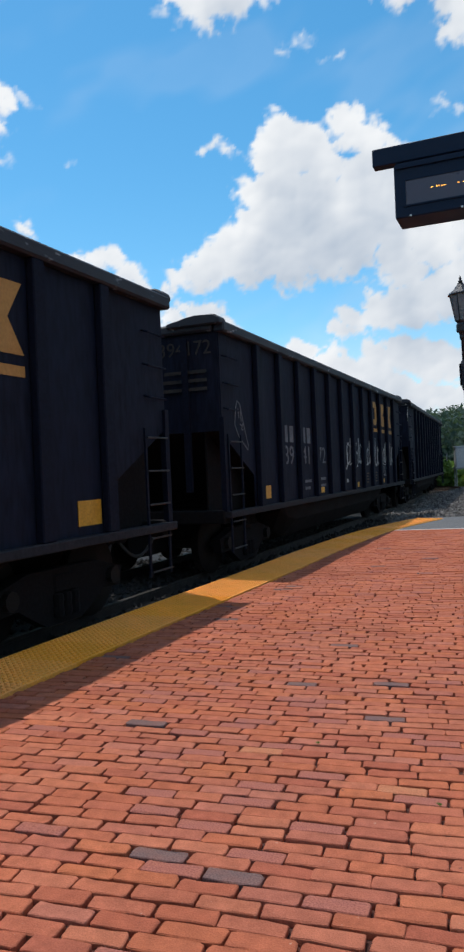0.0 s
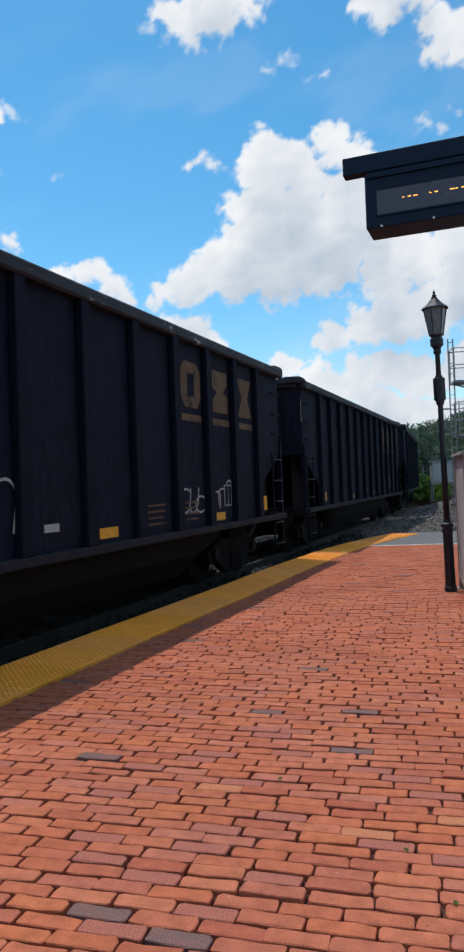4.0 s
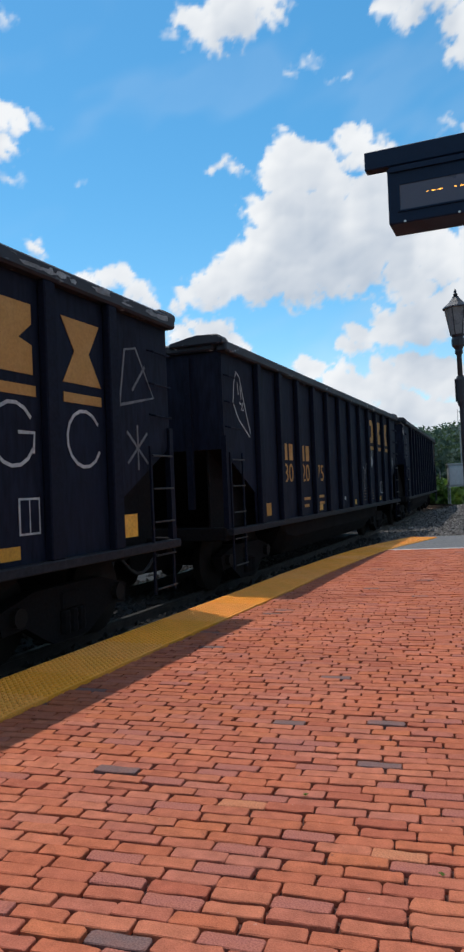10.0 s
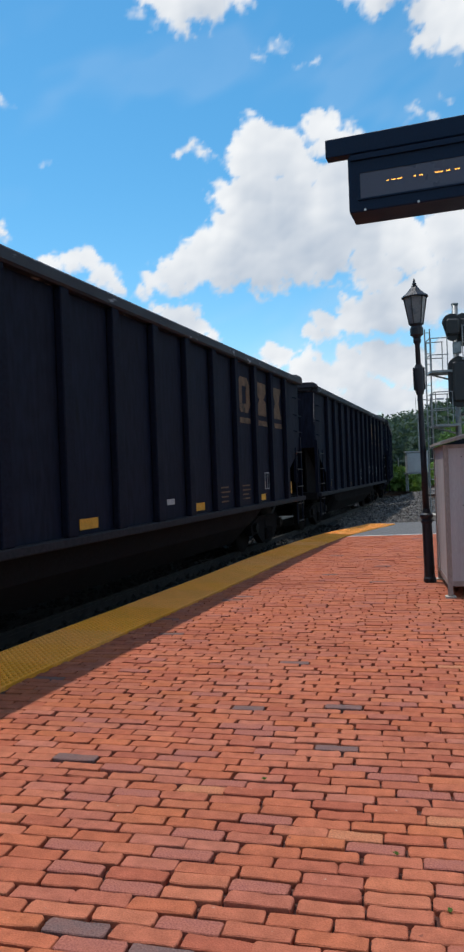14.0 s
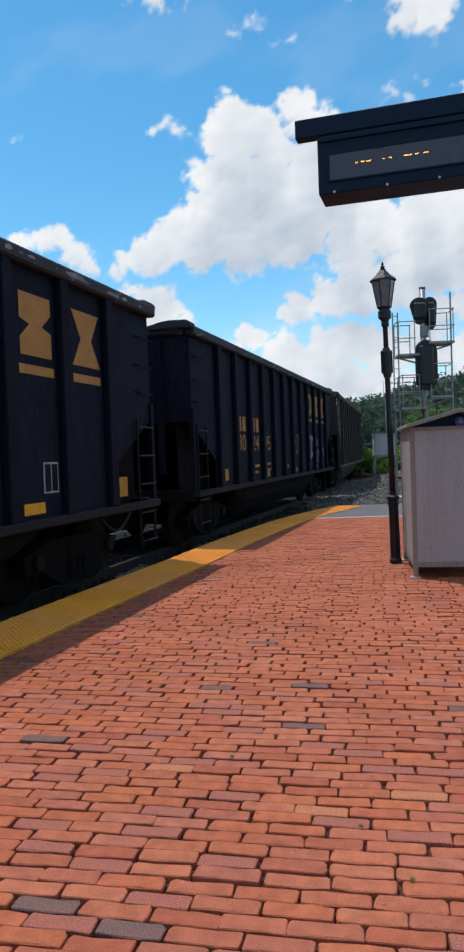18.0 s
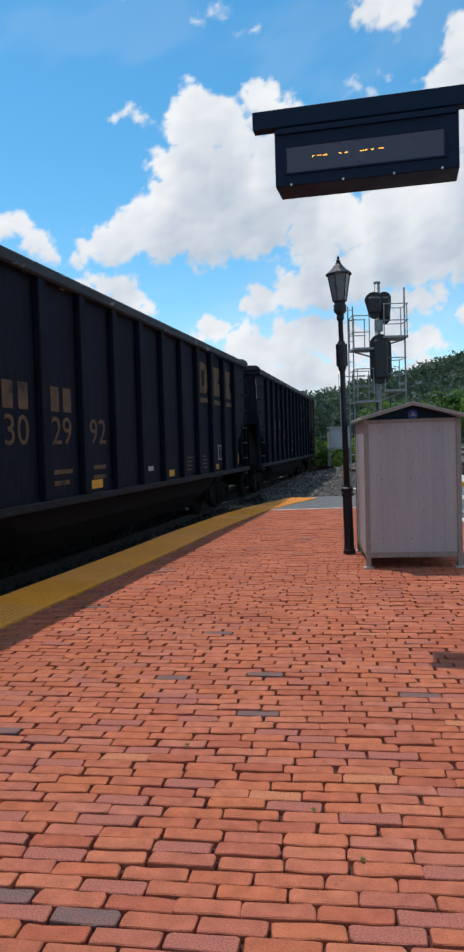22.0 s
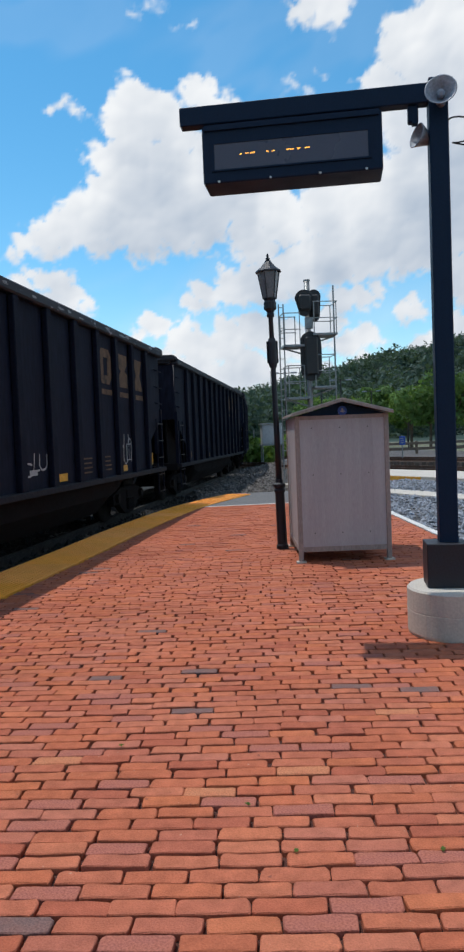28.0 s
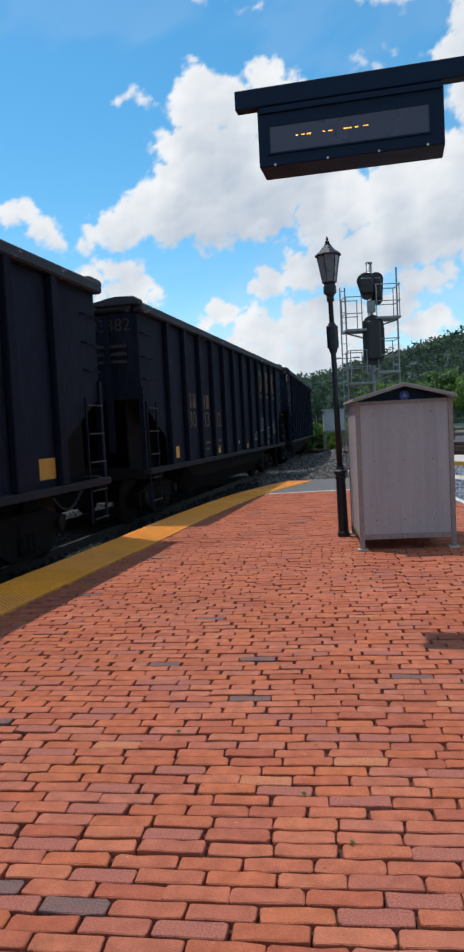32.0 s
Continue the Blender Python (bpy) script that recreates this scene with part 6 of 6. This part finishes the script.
            strokes(car, [[(x - 0.5, z + 0.3), (x - 0.35, z + 0.95), (x - 0.1, z + 1.0), (x + 0.3, z + 0.45), (x - 0.5, z + 0.3)], [(x - 0.2, z + 0.5), (x + 0.1, z + 0.8)],
                          [(x - 0.35, z - 0.35), (x + 0.1, z)], [(x - 0.35, z), (x + 0.1, z - 0.35)], [(x - 0.12, z - 0.42), (x - 0.12, z + 0.08)]], 0.035, M_CHALK, 'white spray-painted star and outline')
            for k in (10, 11):
                a = np.linspace(0.6, 5.8, 14)
                x, z = panel_mid(k) + 0.06, 2.08
                tail = [[(x + 0.28, z - 0.16), (x + 0.3, z + 0.02), (x + 0.08, z + 0.02)]] if k == 10 else []
                strokes(car, [[(x + 0.3 * math.cos(t), z + 0.29 * math.sin(t)) for t in a]] + tail, 0.035, M_OFFWHITE, "white spray-painted ring")
        if n == 13:
            plate(car, "black_patch", panel_mid(5) - 0.46, panel_mid(5) + 0.46, 1.36, 1.92, M_BLACKPAINT, "painted-over black patch")
            x, z = panel_mid(5) - 0.3, 1.45
            strokes(car, [[(x + 0.2, z + 0.38), (x, z + 0.36), (x, z + 0.2), (x + 0.18, z + 0.2), (x + 0.18, z), (x - 0.02, z)], [(x + 0.28, z), (x + 0.28, z + 0.38), (x + 0.44, z), (x + 0.44, z + 0.38)], [(x + 0.54, z + 0.38), (x + 0.54, z), (x + 0.7, z)]],
                    0.05, M_OFFWHITE, "white hand-painted letters", lift=0.004)
            for k in (6, 7, 8, 9):
                strokes(car, scribble(rng, panel_mid(k) - 0.45, 1.2, 0.9, 0.85, 4), 0.032, M_BLACKPAINT, "thin black spray-painted tag")
        if n == 18:
            strokes(car, scribble(rng, panel_mid(9) - 0.4, 1.2, 0.85, 0.75, 3), 0.1, M_LILAC, "faded pale block graffiti")
            letters(car, "2015", panel_mid(10), 1.62, 0.3, M_OFFWHITE, "white hand-painted year", "graffiti_letter")
            strokes(car, scribble(rng, panel_mid(11) - 0.4, 1.3, 0.6, 0.4, 3), 0.035, M_OFFWHITE, "white spray-painted tag")
        if n == 19:
            tops = {4: (1.5, 1.75), 5: (2.25, 2.0), 6: (2.35, 2.5), 7: (1.95, 1.35)}
            for k, (za, zb) in tops.items():
                x = panel_mid(k)
                fill = [(x - 0.46, 0.95), (x + 0.46, 0.95), (x + 0.46, zb * 0.86), (x + 0.3, zb), (x + 0.08, (za + zb) / 2 - 0.12), (x - 0.2, za + 0.04), (x - 0.46, za * 0.92)]
                part("graffiti_fill", prism(BM(), fill, 0.004, Matrix.Translation((0, FACE_Y - 0.001, 0))), M_BLACKPAINT, car, "black graffiti block")
                strokes(car, [fill[2:]], 0.04, M_OFFWHITE, "white graffiti outline", "graffiti_outline", 0.006)
                for pts in ([(x - 0.3, za * 0.82), (x - 0.16, za * 0.86), (x + 0.02, 1.15)], [(x + 0.1, zb * 0.8), (x + 0.36, zb * 0.76), (x + 0.3, 1.3), (x + 0.2, 1.2)]):
                    part("graffiti_shard", prism(BM(), pts, 0.004, Matrix.Translation((0, FACE_Y - 0.004, 0))), M_OFFWHITE, car, "white graffiti shard")
                strokes(car, [[(x - 0.4, 1.0), (x - 0.3, 1.25), (x - 0.38, za * 0.85)], [(x - 0.42, 1.02), (x - 0.1, 1.0)]], 0.035, M_OFFWHITE, "white graffiti stroke", lift=0.004)
        if n == 20:
            for k in (2, 4, 5, 6, 7, 8, 10, 11):
                x, top = panel_mid(k) + rng.uniform(-0.2, 0.1), 3.54
                w, h = rng.uniform(0.25, 0.42), rng.uniform(0.35, 0.9)
                pts = [(x - w, top), (x - w * 0.8, top - h * 0.5), (x - w * 0.9, top - h * 0.8), (x - w * 0.3, top - h), (x, top - h * 0.6), (x + w * 0.35, top - h * 0.85), (x + w * 0.7, top - h * 0.3), (x + w, top - h * 0.2), (x + w * 0.9, top)]
                part("bare_patch", prism(BM(), pts, 0.004, Matrix.Translation((0, FACE_Y - 0.001, 0))), M_CHALK, car, "ragged grey patch of peeled paint")
            for k, z, h in ((5, 1.2, 0.9), (5, 2.0, 0.9), (8, 1.2, 0.6), (9, 1.25, 0.6)):
                strokes(car, scribble(rng, panel_mid(k) - 0.4, z, 0.8, h, 3), 0.03, M_OFFWHITE if z < 1.9 else M_CHALK, "white spray-painted tag")
        if n == 29:
            for k in (6, 7, 8):
                x = panel_mid(k)
                part("graffiti_fill", prism(BM(), [(x - 0.44, 0.96), (x + 0.4, 0.96), (x + 0.44, 1.6), (x + 0.3, 1.98), (x - 0.3, 1.9), (x - 0.44, 1.7)], 0.004, Matrix.Translation((0, FACE_Y - 0.001, 0))), M_LILAC, car, "pale lilac graffiti block")
                strokes(car, scribble(rng, x - 0.4, 1.0, 0.8, 0.85, 2), 0.1, M_REDPAINT, "red graffiti strokes")
                strokes(car, scribble(rng, x - 0.4, 1.0, 0.8, 0.85, 2), 0.05, M_OFFWHITE, "white graffiti strokes")
        if n in (1, 5, 8, 9, 15, 16, 18, 20, 22, 26, 28, 30):
            for k in rng.sample(range(4, 12), 3):
                strokes(car, scribble(rng, panel_mid(k) - 0.4, rng.uniform(1.0, 1.4), 0.8, rng.uniform(0.3, 0.6), 3), 0.03, M_OFFWHITE, "thin white spray-painted tag")
        RIBS[:] = TWELVE
        cars[n] = car
    for ob in protos.values():
        for o in (*ob.children_recursive, ob):
            bpy.data.objects.remove(o)
    return cars


cars = make_train()


# ---- the bricks ----
def make_bricks():
    """Hand-laid running bond: wavy courses, uneven lengths, tight bed joints and open, crooked head joints."""
    PX, PY, JX, JY = 0.2415, 0.0862, 0.0085, 0.0042
    lean = radians(-8.5)
    cl, sl = math.cos(lean), math.sin(lean)
    X0, Y0 = 0.125, 4.72
    rng = np.random.default_rng(3)
    dark = [(0.125, 4.72), (0.39, 11.35), (-0.91, 3.11), (-1.22, 4.6), (0.24, 5.42), (-0.42, 5.44), (-0.07, 6.53), (1.04, 4.92)]
    pale = [(-0.47, 3.76), (-0.56, 3.59), (-0.97, 3.64), (0.42, 4.18), (-0.51, 4.27), (0.24, 3.62), (-0.94, 4.47), (-0.82, 4.61), (0.63, 4.1), (-1.44, 5.02), (-0.24, 3.93), (-0.74, 3.38), (-0.44, 3.15), (0.75, 3.18), (0.94, 3.14), (0.48, 2.93), (-0.1, 2.86)]
    tan = [(0.28, 3.77), (0.51, 3.9), (-0.59, 4.23)]

    def wave(p, q):
        """How far a course strays at p along it: slow swells shared by neighbours."""
        return 0.011 * noise.noise(Vector((p * 0.9, q * 0.8, 0.0))) + 0.006 * noise.noise(Vector((p * 2.6, q * 2.2, 4.0)))
    rows = []
    for r in range(-160, 160):
        q = r * PY
        shift = (0.0 if r % 2 == 0 else PX / 2) + (rng.normal() * 0.034 if r else 0.0)
        cuts = np.arange(-40, 31) * PX - PX / 2 + shift
        if r:
            cuts = cuts + rng.normal(0, 0.0075, len(cuts))
        for p0, p1 in zip(cuts[:-1], cuts[1:]):
            ends = []
            for pe in (p0 + JX / 2, p1 - JX / 2):
                qe = q + wave(pe, q)
                ends.append((X0 + pe * cl - qe * sl, Y0 + pe * sl + qe * cl))
            (xa, ya), (xb, yb) = ends
            y = (ya + yb) / 2
            if not -7.9 < y < BRICK_END - 0.03:
                continue
            a, b = left_edge(y) + (STRIP_W + 0.03) / 0.965, right_edge(y) - 0.005
            h0, h1 = max(xa, a), min(xb, b)
            if h1 - h0 > 0.03:
                xm = (h0 + h1) / 2
                rows.append((xm, ya + (yb - ya) * (xm - xa) / (xb - xa), (h1 - h0) / 2 / cl, math.atan2(yb - ya, xb - xa)))
    c = np.array(rows)
    n = len(c)
    hx = c[:, 2] - np.abs(rng.normal(0, 0.003, n))
    hy = PY / 2 - JY / 2 + np.minimum(rng.normal(-0.0012, 0.0022, n), 0.0018)
    ang = c[:, 3] + rng.normal(0, 0.011, n)
    lift = rng.normal(0, 0.0024, n)
    cx, cy = c[:, 0] + rng.normal(0, 0.0025, n), c[:, 1] + rng.normal(0, 0.0014, n)

    def shape(i):
        """Twelve corners of a plain brick: foot, shoulder and slightly smaller top."""
        s = np.array([(-1, -1), (1, -1), (1, 1), (-1, 1)], float)
        j = rng.normal(0, 0.0026, (4, 2))
        half = np.array([hx[i], hy[i]])
        outer = s * half + j
        inner = s * (half - np.array([0.005, 0.003])) + j
        p = np.concatenate([np.column_stack([outer, np.full(4, -0.06)]), np.column_stack([outer, np.full(4, -0.005)]), np.column_stack([inner, np.zeros(4)])])
        p[8:, 2] += rng.normal(0, 0.0008, 4)
        return p

    def worn(i):
        """A tumbled brick: rounded corners, wavy long sides, chipped shoulder."""
        a, b = hx[i], hy[i]
        r = rng.uniform(0.004, 0.014, 4)
        o = np.array([(-a + r[0], -b), (-a / 3, -b), (a / 3, -b), (a - r[1], -b), (a, -b + r[1]), (a, b - r[2]), (a - r[2], b), (a / 3, b), (-a / 3, b), (-a + r[3], b), (-a, b - r[3]), (-a, -b + r[0])])
        o += rng.normal(0, 0.002, (12, 2))
        q = o * (1 - rng.uniform(0.002, 0.006, (12, 1)) / np.linalg.norm(o, axis=1)[:, None] * np.array([1.0, 1.4]))
        z = rng.normal(0, 0.0009, 12)
        return np.concatenate([np.column_stack([o, np.full(12, -0.05)]), np.column_stack([o, np.full(12, -0.004) + z]), np.column_stack([q, z])])
    faces = [(0, 1, 5, 4), (1, 2, 6, 5), (2, 3, 7, 6), (3, 0, 4, 7), (4, 5, 9, 8), (5, 6, 10, 9), (6, 7, 11, 10), (7, 4, 8, 11), (8, 9, 10, 11)]
    worn_faces = [(12 * g + k, 12 * g + (k + 1) % 12, 12 * g + 12 + (k + 1) % 12, 12 * g + 12 + k) for g in (0, 1) for k in range(12)] + [tuple(range(24, 36))]
    near = np.where((c[:, 1] > 2.7) & (c[:, 1] < 5.05) & (c[:, 0] > -1.05) & (c[:, 0] < 1.35) & (c[:, 2] > 0.1))[0]
    near = set(near[np.argsort(np.abs(c[near, 1] - 3.9))][:290].tolist())
    marks = {}
    for pts, m in ((dark, "dark"), (pale, "pale"), (tan, "tan")):
        for x, y in pts:
            marks[int(np.argmin((c[:, 0] - x) ** 2 + 6 * (c[:, 1] - y) ** 2))] = m
    for i in rng.choice(n, int(n * 0.045), replace=False):
        u = rng.random()
        marks.setdefault(int(i), "dark" if u < 0.13 else "tan" if u < 0.2 else "pale")
    looks = (("", M_BRICK, M_BRICKS), ("dark", M_DARKBRICK, M_DARKBRICK), ("pale", M_PALEBRICK, M_PALEBRICK), ("tan", M_TANBRICK, M_TANBRICK))
    sizes = (0.96, 1.0, 1.04)
    shapes = {}
    full = int(np.argmin(np.abs(c[:, 2] - (PX - JX) / 2)))
    for m, material, _ in looks:
        for g, f in enumerate(sizes):
            hx[full], hy[full] = (PX - JX) / 2 * f, PY / 2 - 0.0052
            shapes[m, g] = [raw("brick", worn(full).tolist(), worn_faces, material) for _ in range(7)]
    bulk = {m: {True: [], False: []} for m, _, _ in looks}
    for i in range(n):
        m = marks.get(i, "")
        if i in near:
            g = int(np.argmin([abs(c[i, 2] - (PX - JX) / 2 * f) for f in sizes]))
            part("brick", shapes[m, g][(i * 5) % 7], None, platform, at=pose(cx[i], cy[i], lift[i], 0, 0, math.degrees(ang[i])))
        else:
            close = 1.5 < c[i, 1] < 8.5
            p = worn(i) if close else shape(i)
            ca, sa = math.cos(ang[i]), math.sin(ang[i])
            x, y = p[:, 0] * ca - p[:, 1] * sa + cx[i], p[:, 0] * sa + p[:, 1] * ca + cy[i]
            bulk[m][close].append(np.column_stack([x, y, p[:, 2] + lift[i]]))
    for m, _, material in looks:
        for close, fs, step in ((True, worn_faces, 36), (False, faces, 12)):
            v = np.concatenate(bulk[m][close])
            f = [[k + step * b for k in q] for b in range(len(bulk[m][close])) for q in fs]
            part("brick_field", raw("brick_field", v.tolist(), f, material), None, platform)["kind"] = "stuff"
    weeds = [(0.43, 3.23), (0.3, 3.6), (-0.25, 4.3), (0.95, 3.15)]
    for k, (x, y) in enumerate(weeds):
        bm = BM()
        mid = bm.verts.new((x, y, 0.002))
        for j in range(7):
            a = 6.28 * j / 7 + k
            d = Vector((math.cos(a), math.sin(a), 0)) * (0.01 + 0.003 * (j % 3))
            s = Vector((-d.y, d.x, 0)) * 0.3
            bm.faces.new([mid] + [bm.verts.new(Vector((x, y, 0.012)) + q) for q in (d * 0.6 - s, d, d * 0.6 + s)])
        tagged(part("weed", bm, M_LEAFBRIGHT), "tiny green weed growing between bricks", "weed", "weeds between bricks")


make_bricks()


# ---- movement ----
SPEED_T = (0, 4, 8, 12, 16, 20, 24, 28, 32)
SPEED_V = (15.53, 15.38, 14.96, 14.59, 14.46, 14.6, 14.45, 14.37, 14.61)

LAG_T = (0, 7, 8, 9, 10, 11, 12, 13, 16, 17, 18, 23, 24, 27, 28, 30, 31, 32)
LAG = (0, 0, -0.25, 0, 0.38, 0.35, -0.1, 0, -0.05, -0.15, 0, 0.05, -0.2, -0.07, 0, 0.05, -0.15, -0.25)


def travelled(t):
    ts = np.linspace(0, max(t, 1e-6), 400)
    v = np.interp(ts, SPEED_T, SPEED_V)
    return float(((v[1:] + v[:-1]) / 2 * np.diff(ts)).sum()) - float(np.interp(t, LAG_T, LAG))


def car_pose(n, t):
    mid = n * CAR_PITCH + CAR_FIRST - HALF - travelled(t)
    a, b = on_line(mid - 5.85, -SIDE), on_line(mid + 5.85, -SIDE)
    return pose((a[0] + b[0]) / 2, (a[1] + b[1]) / 2, 0, 0, 0, 90 - math.degrees(math.atan2(b[0] - a[0], b[1] - a[1])))


def motions():
    times = [0.5 * k for k in range(65)]
    for n, car in cars.items():
        walk(car, [(t, car_pose(n, t)) for t in times[::2]])
    base = Matrix.Translation(EYE)
    walk(clouds, [(t, base @ Matrix.Rotation(radians(-0.115 * (t - 16)), 4, "Z")) for t in (0, 8, 16, 24, 32)])


motions()
